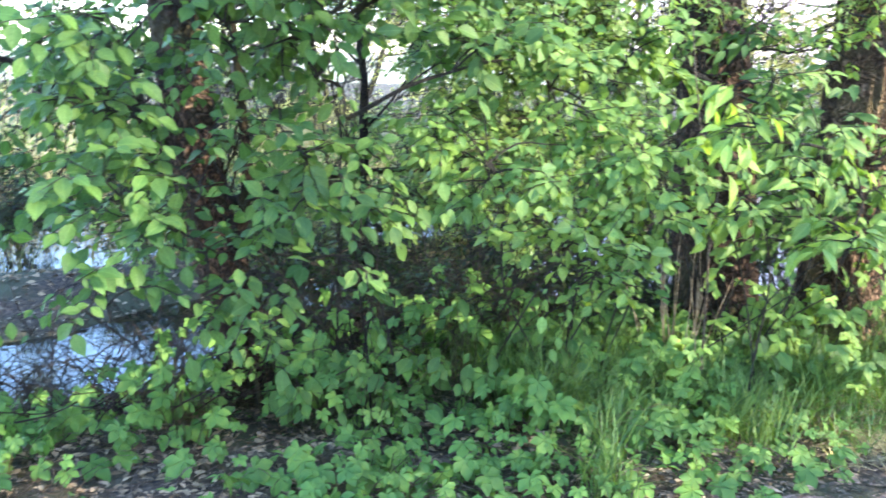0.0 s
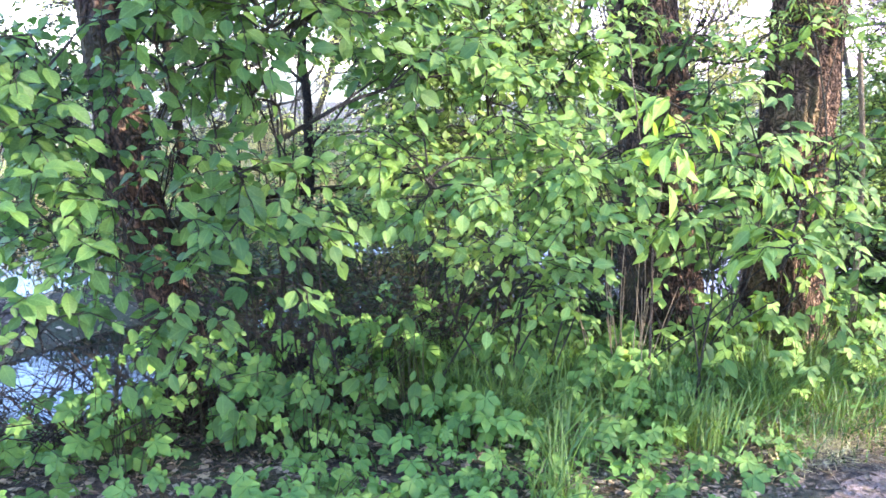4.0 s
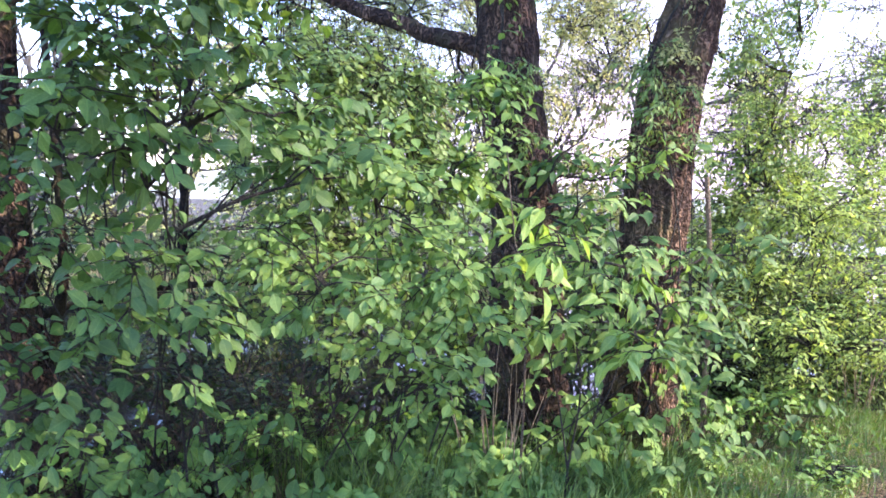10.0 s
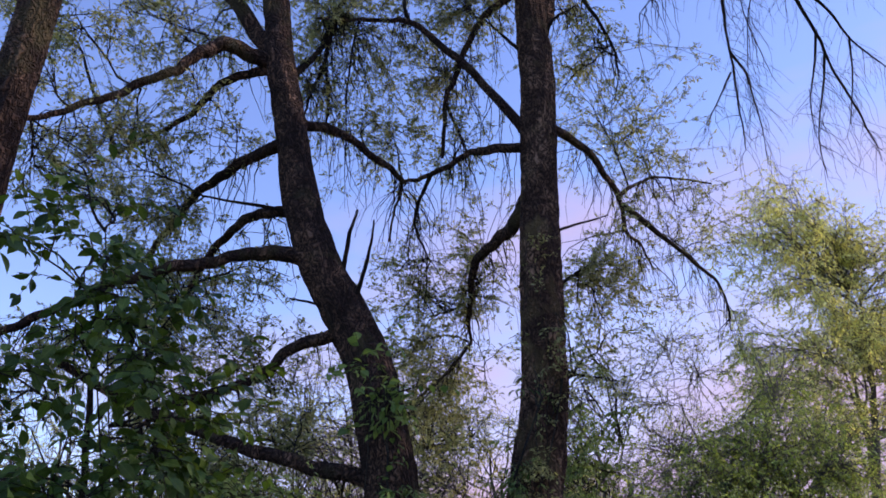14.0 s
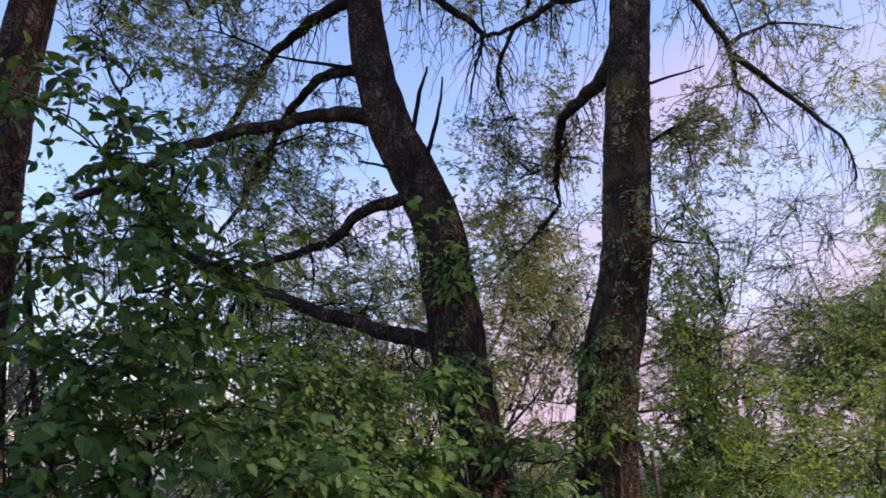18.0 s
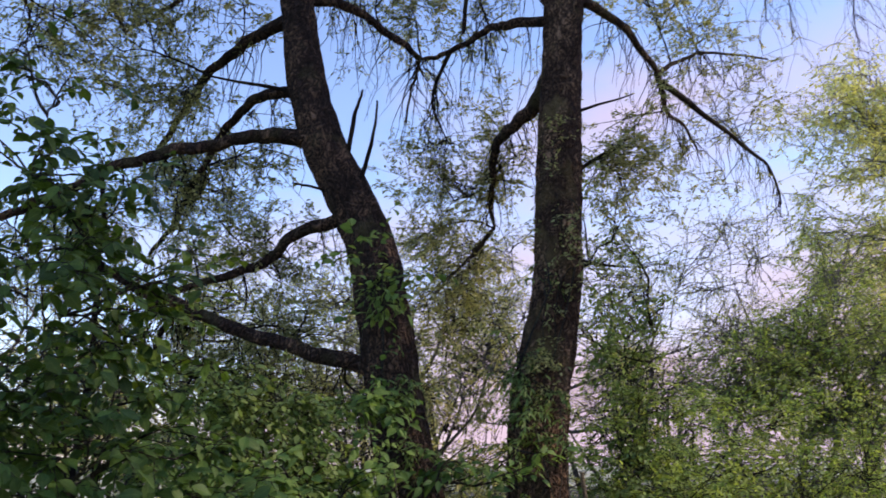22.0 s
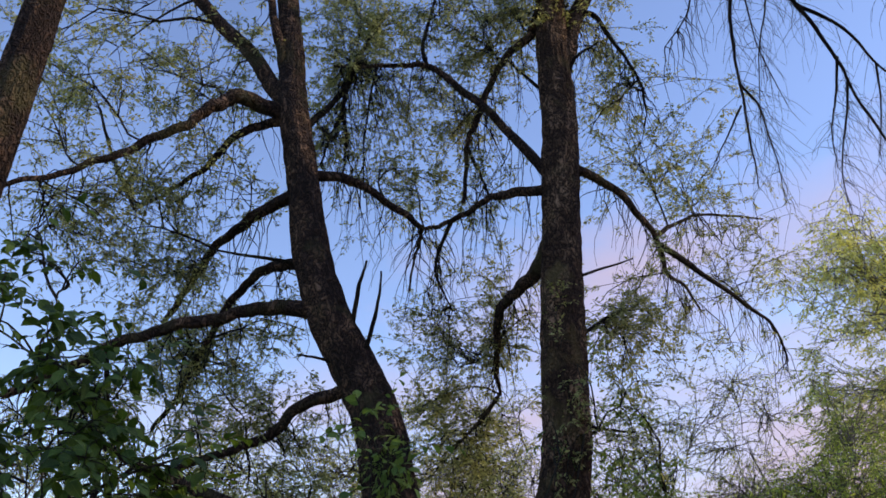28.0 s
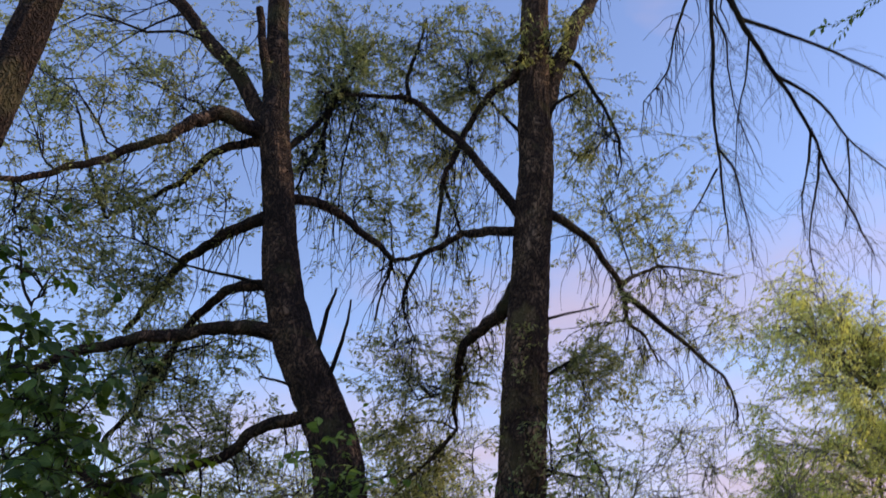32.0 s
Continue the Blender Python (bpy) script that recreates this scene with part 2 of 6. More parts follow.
def soil_material():
    m, n, l, p = material("soil")
    a, b, c = noise_node(n, l, 1.6, 5), noise_node(n, l, 28, 6), noise_node(n, l, 160, 3)
    c1 = ramp_node(n, l, b.outputs["Fac"], [(0.3, (0.022, 0.015, 0.010)), (0.5, (0.07, 0.047, 0.03)), (0.72, (0.17, 0.115, 0.075))])
    c2 = ramp_node(n, l, a.outputs["Fac"], [(0.4, (0, 0, 0)), (0.6, (1, 1, 1))])
    col = mix_node(n, l, c2.outputs[0], c1.outputs[0], (0.06, 0.065, 0.025))
    c3 = ramp_node(n, l, c.outputs["Fac"], [(0.3, (0.6, 0.6, 0.6)), (0.7, (1.3, 1.3, 1.3))])
    l.new(mix_node(n, l, 1.0, col, c3.outputs[0], "MULTIPLY"), p.inputs["Base Color"])
    p.inputs["Roughness"].default_value = 0.95
    bump_node(n, l, mix_node(n, l, 0.4, b.outputs["Fac"], c.outputs["Fac"]), 1.0, 0.03, p)
    return m


def path_material():
    m, n, l, p = material("packed_gravel")
    a, b, c = noise_node(n, l, 1.1, 4), noise_node(n, l, 55, 5), noise_node(n, l, 260, 3)
    c1 = ramp_node(n, l, b.outputs["Fac"], [(0.3, (0.13, 0.085, 0.06)), (0.5, (0.28, 0.195, 0.145)), (0.7, (0.44, 0.33, 0.26))])
    c2 = ramp_node(n, l, a.outputs["Fac"], [(0.35, (0.72, 0.68, 0.66)), (0.65, (1.08, 1.05, 1.02))])
    c3 = ramp_node(n, l, c.outputs["Fac"], [(0.3, (0.7, 0.7, 0.7)), (0.7, (1.2, 1.2, 1.2))])
    col = mix_node(n, l, 1.0, mix_node(n, l, 1.0, c1.outputs[0], c2.outputs[0], "MULTIPLY"), c3.outputs[0], "MULTIPLY")
    l.new(col, p.inputs["Base Color"])
    p.inputs["Roughness"].default_value = 0.92
    bump_node(n, l, mix_node(n, l, 0.5, b.outputs["Fac"], c.outputs["Fac"]), 0.9, 0.02, p)
    return m


def water_material():
    m, n, l, p = material("still_water")
    p.inputs["Base Color"].default_value = (0.012, 0.014, 0.010, 1)
    p.inputs["Roughness"].default_value, p.inputs["IOR"].default_value = 0.03, 1.33
    p.inputs["Specular IOR Level"].default_value = 0.9
    r = noise_node(n, l, 5, 3)
    bump_node(n, l, r.outputs["Fac"], 0.10, 0.03, p)
    return m


def field_material():
    m, n, l, p = material("dry_meadow")
    a, b = noise_node(n, l, 0.25, 5), noise_node(n, l, 9, 6)
    c1 = ramp_node(n, l, a.outputs["Fac"], [(0.35, (0.46, 0.40, 0.30)), (0.6, (0.34, 0.36, 0.20))])
    c2 = ramp_node(n, l, b.outputs["Fac"], [(0.3, (0.7, 0.7, 0.7)), (0.7, (1.2, 1.2, 1.2))])
    l.new(mix_node(n, l, 1.0, c1.outputs[0], c2.outputs[0], "MULTIPLY"), p.inputs["Base Color"])
    p.inputs["Roughness"].default_value = 0.95
    bump_node(n, l, b.outputs["Fac"], 0.8, 0.05, p)
    return m


SOIL, PATHWAY, WATER, FIELD = soil_material(), path_material(), water_material(), field_material()

# ---- mesh helpers ----
rng = np.random.default_rng(7)


def mesh_of(name, verts, faces, mat, smooth=True, rib=None):
    """A mesh from arrays; faces all have the same number of corners. rib: each corner's place along and beside its leaf's midrib."""
    verts, faces = np.asarray(verts, np.float32), np.asarray(faces, np.int32)
    me = bpy.data.meshes.new(name)
    me.vertices.add(len(verts))
    me.vertices.foreach_set("co", verts.ravel())
    me.loops.add(faces.size)
    me.loops.foreach_set("vertex_index", faces.ravel())
    me.polygons.add(len(faces))
    me.polygons.foreach_set("loop_start", np.arange(len(faces), dtype=np.int32) * faces.shape[1])
    me.update(calc_edges=True)
    me.polygons.foreach_set("use_smooth", np.full(len(faces), smooth))
    me.materials.append(mat)
    if rib is not None:
        me.attributes.new("rib", "FLOAT2", "POINT").data.foreach_set("vector", np.asarray(rib, np.float32).ravel())
    me.validate()
    return me


def part(name, me, parent, label="", kind=""):
    ob = new(name, me)
    ob.parent = parent
    return tagged(ob, label=label, kind=kind)


def thing(name, place, label, category, group="", kind=""):
    ob = new(name)
    ob.location = place
    ob.empty_display_size = 0.1
    return tagged(ob, label=label, category=category, group=group, kind=kind)


def spline(pts, per=8):
    """A smooth line through the points (Catmull-Rom)."""
    p = np.asarray(pts, float)
    p = np.vstack([2 * p[0] - p[1], p, 2 * p[-1] - p[-2]])
    t = np.linspace(0, 1, per, endpoint=False)[:, None]
    out = []
    for i in range(1, len(p) - 2):
        a, b, c, d = p[i - 1], p[i], p[i + 1], p[i + 2]
        out.append(0.5 * (2 * b + (c - a) * t + (2 * a - 5 * b + 4 * c - d) * t ** 2 + (3 * b - a - 3 * c + d) * t ** 3))
    return np.vstack(out + [p[-2:-1]])


def tube(line, radii, sides, bark=0.0, seed=0.0, flare=0.0):
    """A round, tapered tube along a line, closed at its end; bark: depth of its furrows as part of the radius."""
    line = np.asarray(line, float)
    n = len(line)
    d = np.gradient(line, axis=0)
    d /= np.linalg.norm(d, axis=1)[:, None] + 1e-9
    ref = np.array([0.3, 1, 0.1]) if abs(d[0][1]) < 0.8 else np.array([1, 0, 0.2])
    u = np.cross(d, ref)
    u /= np.linalg.norm(u, axis=1)[:, None]
    v = np.cross(d, u)
    a = np.linspace(0, 2 * np.pi, sides, endpoint=False)
    ring = np.cos(a)[None, :, None] * u[:, None] + np.sin(a)[None, :, None] * v[:, None]
    r = np.repeat(np.asarray(radii, float)[:, None], sides, 1)
    if bark:
        run = np.concatenate([[0], np.cumsum(np.linalg.norm(np.diff(line, axis=0), axis=1))])
        for i in range(n):
            for j in range(sides):
                c, s = math.cos(a[j]), math.sin(a[j])
                ridge = abs(noise.noise((c * 4.5 + seed, s * 4.5, run[i] * 1.6))) + 0.7 * abs(noise.noise((c * 10, s * 10 + seed, run[i] * 5)))
                lump = noise.noise((c * 0.8 + seed, s * 0.8, run[i] * 1.1 + 9))
                r[i, j] *= 1 + bark * (1.6 * ridge - 0.35) + 0.10 * lump
        if flare:
            r *= 1 + flare * np.exp(-run / 0.35)[:, None] * (1 + 0.35 * np.cos(a * 5 + seed))[None, :]
    verts = (line[:, None] + ring * r[:, :, None]).reshape(-1, 3)
    i, j = np.meshgrid(np.arange(n - 1), np.arange(sides), indexing="ij")
    k = (j + 1) % sides
    quads = np.stack([i * sides + j, i * sides + k, (i + 1) * sides + k, (i + 1) * sides + j], -1).reshape(-1, 4)
    return verts, quads


def joined(pieces):
    vs, fs, o = [], [], 0
    for v, f in pieces:
        vs.append(v)
        fs.append(f + o)
        o += len(v)
    return np.vstack(vs), np.vstack(fs)


def limb_mesh(name, pts, r0, r1, mat, sides=10, bark=0.12, per=10, flare=0.0, crook=0.0):
    line = spline(pts, per)
    if crook:  # uneven, knotty line
        k = np.arange(len(line))[:, None] * 0.55 + np.array([0, 2.1, 4.2]) + pts[0][2] * 5
        line = line + crook * r0 * (np.sin(k) + 0.6 * np.sin(k * 2.3)) * np.minimum(1, np.arange(len(line)) / 4)[:, None]
    f = np.linspace(0, 1, len(line))
    return mesh_of(name, *tube(line, r0 + (r1 - r0) * f ** 0.8, sides, bark, pts[0][0] * 7, flare), mat)


# leaf shapes: one unit long along x, face up
def blade(stations, fold=0.18, droop=0.12):
    """A leaf outline from (x, half width); folded along its rib, tip hanging."""
    v, f = [], []
    for x, w in stations:
        z = -droop * x * x
        v += [(x, w, z + fold * w), (x, 0, z), (x, -w, z + fold * w)]
    for i in range(len(stations) - 1):
        a = 3 * i
        for q in ((a, a + 1, a + 4), (a, a + 4, a + 3), (a + 1, a + 2, a + 5), (a + 1, a + 5, a + 4)):
            f.append(q)
    return np.array(v), np.array(f)


def lobed(reach, turn, wide, sinus):
    """A hand-shaped leaf: pointed, toothed lobes of the given lengths round the end of its stalk, each folded along its rib."""
    v, f = [(0, 0, 0)], []
    k = len(reach)
    for i, r in enumerate(reach):
        a = (i - (k - 1) / 2) * turn
        rim = [(-wide, 0.62, 0.05), (-0.72 * wide, 0.74, 0.055), (-0.52 * wide, 0.80, 0.03), (-0.2 * wide, 0.93, 0.0), (0, 1.0, -0.05), (0.2 * wide, 0.93, 0.0), (0.52 * wide, 0.80, 0.03), (0.72 * wide, 0.74, 0.055), (wide, 0.62, 0.05)]
        first = len(v)
        for da, q, z in rim:
            v.append((math.cos(a + da) * r * q, math.sin(a + da) * r * q, z - 0.16 * (r * q) ** 2))
        rib = len(v)
        v.append((math.cos(a) * r * 0.55, math.sin(a) * r * 0.55, -0.05))
        for m in range(len(rim) - 1):
            f.append((rib, first + m, first + m + 1))
        f += [(0, first, rib), (rib, first + len(rim) - 1, 0)]
        if i < k - 1:
            m = a + turn / 2
            v.append((math.cos(m) * r * sinus, math.sin(m) * r * sinus, 0.03))
            f += [(0, first + len(rim) - 1, rib + 1), (0, rib + 1, rib + 2)]
    return np.array(v), np.array(f)


OVATE = blade([(0.0, 0.02), (0.08, 0.11), (0.22, 0.22), (0.42, 0.30), (0.62, 0.275), (0.78, 0.175), (0.90, 0.07), (1.0, 0.0)], 0.25, 0.26)
LONG = blade([(0.0, 0.02), (0.1, 0.09), (0.28, 0.19), (0.48, 0.225), (0.68, 0.17), (0.85, 0.075), (1.0, 0.0)], 0.3, 0.35)
OVAL_SMALL = blade([(0.0, 0.02), (0.35, 0.28), (0.72, 0.2), (1.0, 0.0)])
LANCE = blade([(0.0, 0.02), (0.42, 0.15), (1.0, 0.0)], 0.3, 0.2)
FAR_LEAF = (np.array([(0, 0, 0), (0.5, 0.22, 0.04), (1, 0, -0.1), (0.5, -0.22, 0.04)]), np.array([(0, 2, 1), (0, 3, 2)]))
MID_LEAF = blade([(0.0, 0.03), (0.45, 0.26), (1.0, 0.0)], 0.25, 0.2)
SLIM_LEAF = (np.array([(0, 0, 0), (0.45, 0.2, 0.06), (1, 0, -0.14), (0.45, -0.2, 0.06)]), np.array([(0, 2, 1), (0, 3, 2)]))
PALM = lobed((0.55, 0.82, 1.0, 0.82, 0.55), 0.92, 0.50, 0.46)
TREFOIL = lobed((0.85, 1.0, 0.85), 1.25, 0.52, 0.26)


def bases(along, up):
    x = along / (np.linalg.norm(along, axis=1)[:, None] + 1e-9)
    z = up - (up * x).sum(1)[:, None] * x
    z /= np.linalg.norm(z, axis=1)[:, None] + 1e-9
    return x, np.cross(z, x), z


def leaves_joined(shape, at, along, up, size):
    v, f = shape
    x, y, z = bases(along, up)
    out = at[:, None] + size[:, None, None] * (v[None, :, 0:1] * x[:, None] + v[None, :, 1:2] * y[:, None] + v[None, :, 2:3] * z[:, None])
    faces = f[None] + (np.arange(len(at)) * len(v))[:, None, None]
    return out.reshape(-1, 3), faces.reshape(-1, 3)


def twigs_from(starts, ends, sag, bends=4):
    """Thin lines from starts to ends, sagging or arching on the way, uneven."""
    t = np.linspace(0, 1, bends + 1)[None, :, None]
    lines = starts[:, None] * (1 - t) + ends[:, None] * t
    reach = np.linalg.norm(ends - starts, axis=1)[:, None, None]
    lines[:, :, 2:3] += sag * reach * 4 * t * (1 - t)
    n = len(lines)
    wob = np.sin(np.pi * t) * rng.normal(0, 0.06, (n, 1, 3)) + np.sin(2 * np.pi * t) * rng.normal(0, 0.03, (n, 1, 3)) + np.sin(4 * np.pi * t) * rng.normal(0, 0.012, (n, 1, 3))
    return lines + wob * reach


def twig_tubes(lines, r0, r1):
    n, k, _ = lines.shape
    d = np.gradient(lines, axis=1)
    d /= np.linalg.norm(d, axis=2)[..., None] + 1e-9
    u = np.cross(d, np.array([0.31, 0.83, 0.46]))
    u /= np.linalg.norm(u, axis=2)[..., None] + 1e-9
    w = np.cross(d, u)
    a = np.array([0, 2.094, 4.189])
    r = (r0[:, None] * np.linspace(1, 0, k)[None] + r1 * np.linspace(0, 1, k)[None])[:, :, None, None]
    ring = np.cos(a)[None, None, :, None] * u[:, :, None] + np.sin(a)[None, None, :, None] * w[:, :, None]
    v = (lines[:, :, None] + ring * r).reshape(-1, 3)
    q = []
    for i in range(k - 1):
        for j in range(3):
            q.append((i * 3 + j, i * 3 + (j + 1) % 3, (i + 1) * 3 + (j + 1) % 3, (i + 1) * 3 + j))
    f = np.array(q)[None] + (np.arange(n) * k * 3)[:, None, None]
    return v, f.reshape(-1, 4)


def in_clump(c, r, n, power=0.45):
    w = rng.normal(size=(n, 3))
    w /= np.linalg.norm(w, axis=1)[:, None]
    return c + w * r * (rng.random(n) ** power)[:, None] * 1.1


def foliage(root, wood, clumps, shape, mat, size, per_twig, sag=0.05, hang=0.3, twig_mat=None, parts=0, face=0.4, stub=0.009, dens=1.0, twig=0.3, thick=0.0032, toward=(0.15, -0.25, 1.0), flat=1.0):
    """Fills clumps (x, y, z, rx, ry, rz, weight) with branchlets and leafy twigs that grow from the nearest wood.
    wood: points in the world on stems or limbs; twig: a twig's length; parts: so many leaves, those next to the path, become parts of their own."""
    o = np.array(root.location)
    wood = np.asarray(wood, float)
    lines, mains, rad, subs = [], [], [], []
    for cx, cy, cz, rx, ry, rz, n in clumps:
        c, r = np.array([cx, cy, cz]), np.array([rx, ry, rz])
        n = max(4, int(n * dens))
        near = wood[np.argmin(((wood - c) ** 2).sum(1) + 3.0 * np.maximum(0, wood[:, 2] - c[2]) ** 2)]
        b = twigs_from(near[None], (c + rng.normal(0, 0.2, 3) * r)[None], 0.08, 6)[0]
        mains.append(b)
        rad.append(stub * (0.5 + np.linalg.norm(c - near)))
        k = max(4, n // 6)
        sub = twigs_from(b[rng.integers(2, 7, k)], in_clump(c, r, k, 0.3), 0.10, 6)
        subs.append(sub)
        i, j = rng.integers(0, k, n), rng.integers(2, 7, n)
        p = sub[i, j]
        step = rng.normal(0, 1, (n, 3)) + 0.8 * (sub[i, j] - sub[i, j - 1]) / (np.linalg.norm(sub[i, j] - sub[i, j - 1], axis=1)[:, None] + 1e-6)
        step[:, 2] = step[:, 2] * flat - hang * 1.2
        step *= (twig * rng.uniform(0.5, 1.2, n) / np.linalg.norm(step, axis=1))[:, None]
        lines.append(twigs_from(p, p + step, sag, 3))
    lines, subs, mains = np.vstack(lines), np.vstack(subs), np.array(mains)
    tv, tf = joined([twig_tubes(mains - o, np.array(rad), 0.004), twig_tubes(subs - o, np.full(len(subs), thick * 1.7), thick * 0.6), twig_tubes(lines - o, np.full(len(lines), thick * 0.8), 0.0012)])
    part("brushwood", mesh_of("brushwood", tv, tf, twig_mat or TWIG), root, kind="stuff")
    if per_twig < 1:
        return
    n, k, _ = lines.shape
    f = (np.arange(per_twig)[None] + rng.random((n, per_twig))) / per_twig * 0.95 + 0.05
    i = np.minimum((f * (k - 1)).astype(int), k - 2)
    t = f * (k - 1) - i
    row = np.arange(n)[:, None]
    at = (lines[row, i] * (1 - t[..., None]) + lines[row, i + 1] * t[..., None]).reshape(-1, 3)
    way = (lines[row, i + 1] - lines[row, i]).reshape(-1, 3)
    way /= np.linalg.norm(way, axis=1)[:, None] + 1e-9
    m = len(at)
    side = np.cross(way, np.array([0, 0, 1.0])) + 1e-4
    side /= np.linalg.norm(side, axis=1)[:, None]
    hand = np.tile(np.where(np.arange(per_twig) % 2, 1.0, -1.0), n)[:, None]
    along = way * 0.7 + side * hand * 0.8 + rng.normal(0, 0.35, (m, 3)) + np.array([0, 0, -hang * 0.7])
    up = rng.normal(0, face, (m, 3)) + np.array(toward)
    s = size * (0.42 + 0.85 * rng.random(m) ** 1.2)
    at = at + along / np.linalg.norm(along, axis=1)[:, None] * s[:, None] * 0.12 + rng.normal(0, 0.25, (m, 3)) * s[:, None] * (shape is SLIM_LEAF)
    pick = np.zeros(m, bool)
    if parts:
        pick[np.argsort(path_side(at[:, 0], at[:, 1]))[:min(parts, m)]] = True
        x, y, z = bases(along[pick], up[pick])
        me = [mesh_of("leaf", shape[0] * np.array([1, q, 1 + 2 * (q - 1)]), shape[1], mat, rib=shape[0][:, :2]) for q in (1.0, 0.85, 1.12)]
        for j, (p, a, b, c, q) in enumerate(zip(at[pick] - o, x, y, z, s[pick])):
            leaf = new("leaf", me[j % 3])
            leaf.parent = root
            leaf.matrix_basis = Matrix(((a[0] * q, b[0] * q, c[0] * q, p[0]), (a[1] * q, b[1] * q, c[1] * q, p[1]), (a[2] * q, b[2] * q, c[2] * q, p[2]), (0, 0, 0, 1)))
    if (~pick).any():
        part("crown", mesh_of("crown", *leaves_joined(shape, at[~pick] - o, along[~pick], up[~pick], s[~pick]), mat, rib=np.tile(shape[0][:, :2], (int((~pick).sum()), 1))), root, kind="stuff")


# ---- ground ----
def path_side(x, y):
    """Metres from the path's edge, away from the path."""
    return (y - 2.75 - 0.53 * x) * 0.884


def ground_z(x, y):
    s = path_side(x, y)
    u = 0.883 * np.asarray(x) + 0.468 * (np.asarray(y) - 2.75)
    z = np.interp(s, [-3, 0, 0.5, 1.3, 2.6, 3.4, 9, 11, 14], [0, 0, 0.05, 0.04, -0.30, -0.6, -0.7, 0.0, 0.15])
    z = z + 0.48 * np.exp(-((s - 5.3 - 0.35 * np.sin(u * 1.3)) / 1.15) ** 2) * np.clip(np.abs(u - 4.3) - 0.3, 0, 1)  # mud bank in the flooded ground
    amp = np.interp(s, [-0.3, 0.4, 11, 14], [0.004, 0.03, 0.03, 0.0])
    return z + amp * (np.sin(x * 3.1 + y * 1.7) + np.sin(x * 7.3 - y * 5.9) * 0.5)


def sheet(name, xs, ys, height, mat, label, category=""):
    gx, gy = np.meshgrid(xs, ys)
    v = np.stack([gx, gy, height(gx, gy)], -1).reshape(-1, 3)
    w = len(xs)
    i, j = np.meshgrid(np.arange(len(ys) - 1), np.arange(w - 1), indexing="ij")
    a = (i * w + j).ravel()
    return tagged(new(name, mesh_of(name, v, np.stack([a, a + 1, a + w + 1, a + w], -1), mat)), label=label, category=category, kind="structure")


far = np.geomspace(10, 3000, 24)
near_x, near_y = np.arange(-8, 12.01, 0.12), np.arange(-4, 14.01, 0.12)
sheet("ground", np.concatenate([-far[::-1] + 1, near_x, far + 3]), np.concatenate([-far[::-1] + 5, near_y, far + 5]), ground_z, SOIL, "brown soil bank with dead leaves sloping to water", "ground")


def along_path(name, s0, s1, z, mat, label, ragged=0.0, reach=60, step=0.12, category=""):
    """A strip that runs along the path between two distances from its edge."""
    u = np.concatenate([-np.geomspace(6, reach, 12)[::-1] , np.arange(-5.9, 12, step), np.geomspace(12.1, reach, 12)])
    k = np.linspace(0, 1, 14)
    uu, kk = np.meshgrid(u, k)
    edge = s1 + ragged * (np.sin(uu * 2.3) + 0.7 * np.sin(uu * 5.9 + 1) + 0.5 * np.sin(uu * 13.0 + 2))
    start = s0 - ragged * (np.sin(uu * 1.9 + 3) + 0.7 * np.sin(uu * 5.1) + 0.5 * np.sin(uu * 11.0 + 1))
    ss = start + (edge - start) * kk
    x = 0.883 * uu - 0.468 * ss
    y = 2.75 + 0.468 * uu + 0.884 * ss
    v = np.stack([x, y, z(x, y)], -1).reshape(-1, 3)
    w = len(u)
    i, j = np.meshgrid(np.arange(13), np.arange(w - 1), indexing="ij")
    a = (i * w + j).ravel()
    return tagged(new(name, mesh_of(name, v, np.stack([a, a + 1, a + w + 1, a + w], -1), mat)), label=label, category=category, kind="structure")


along_path("path", -3.2, -0.26, lambda x, y: ground_z(x, y) + 0.008, PATHWAY, "pale packed gravel footpath with dead leaves", 0.07, category="path")
along_path("water", 2.2, 10.6, lambda x, y: np.full_like(x, -0.33), WATER, "dark still pond water that mirrors the sky", category="water")
along_path("meadow", 10.9, 900, lambda x, y: np.maximum(ground_z(x, y), 0.1) + 0.03, FIELD, "pale dry meadow beyond the water", 0.2, 900, category="meadow")


# ---- the three old willows ----
def along_limbs(limbs):
    return np.vstack([spline(p, 8)[3:] for _, p, _, _ in limbs])


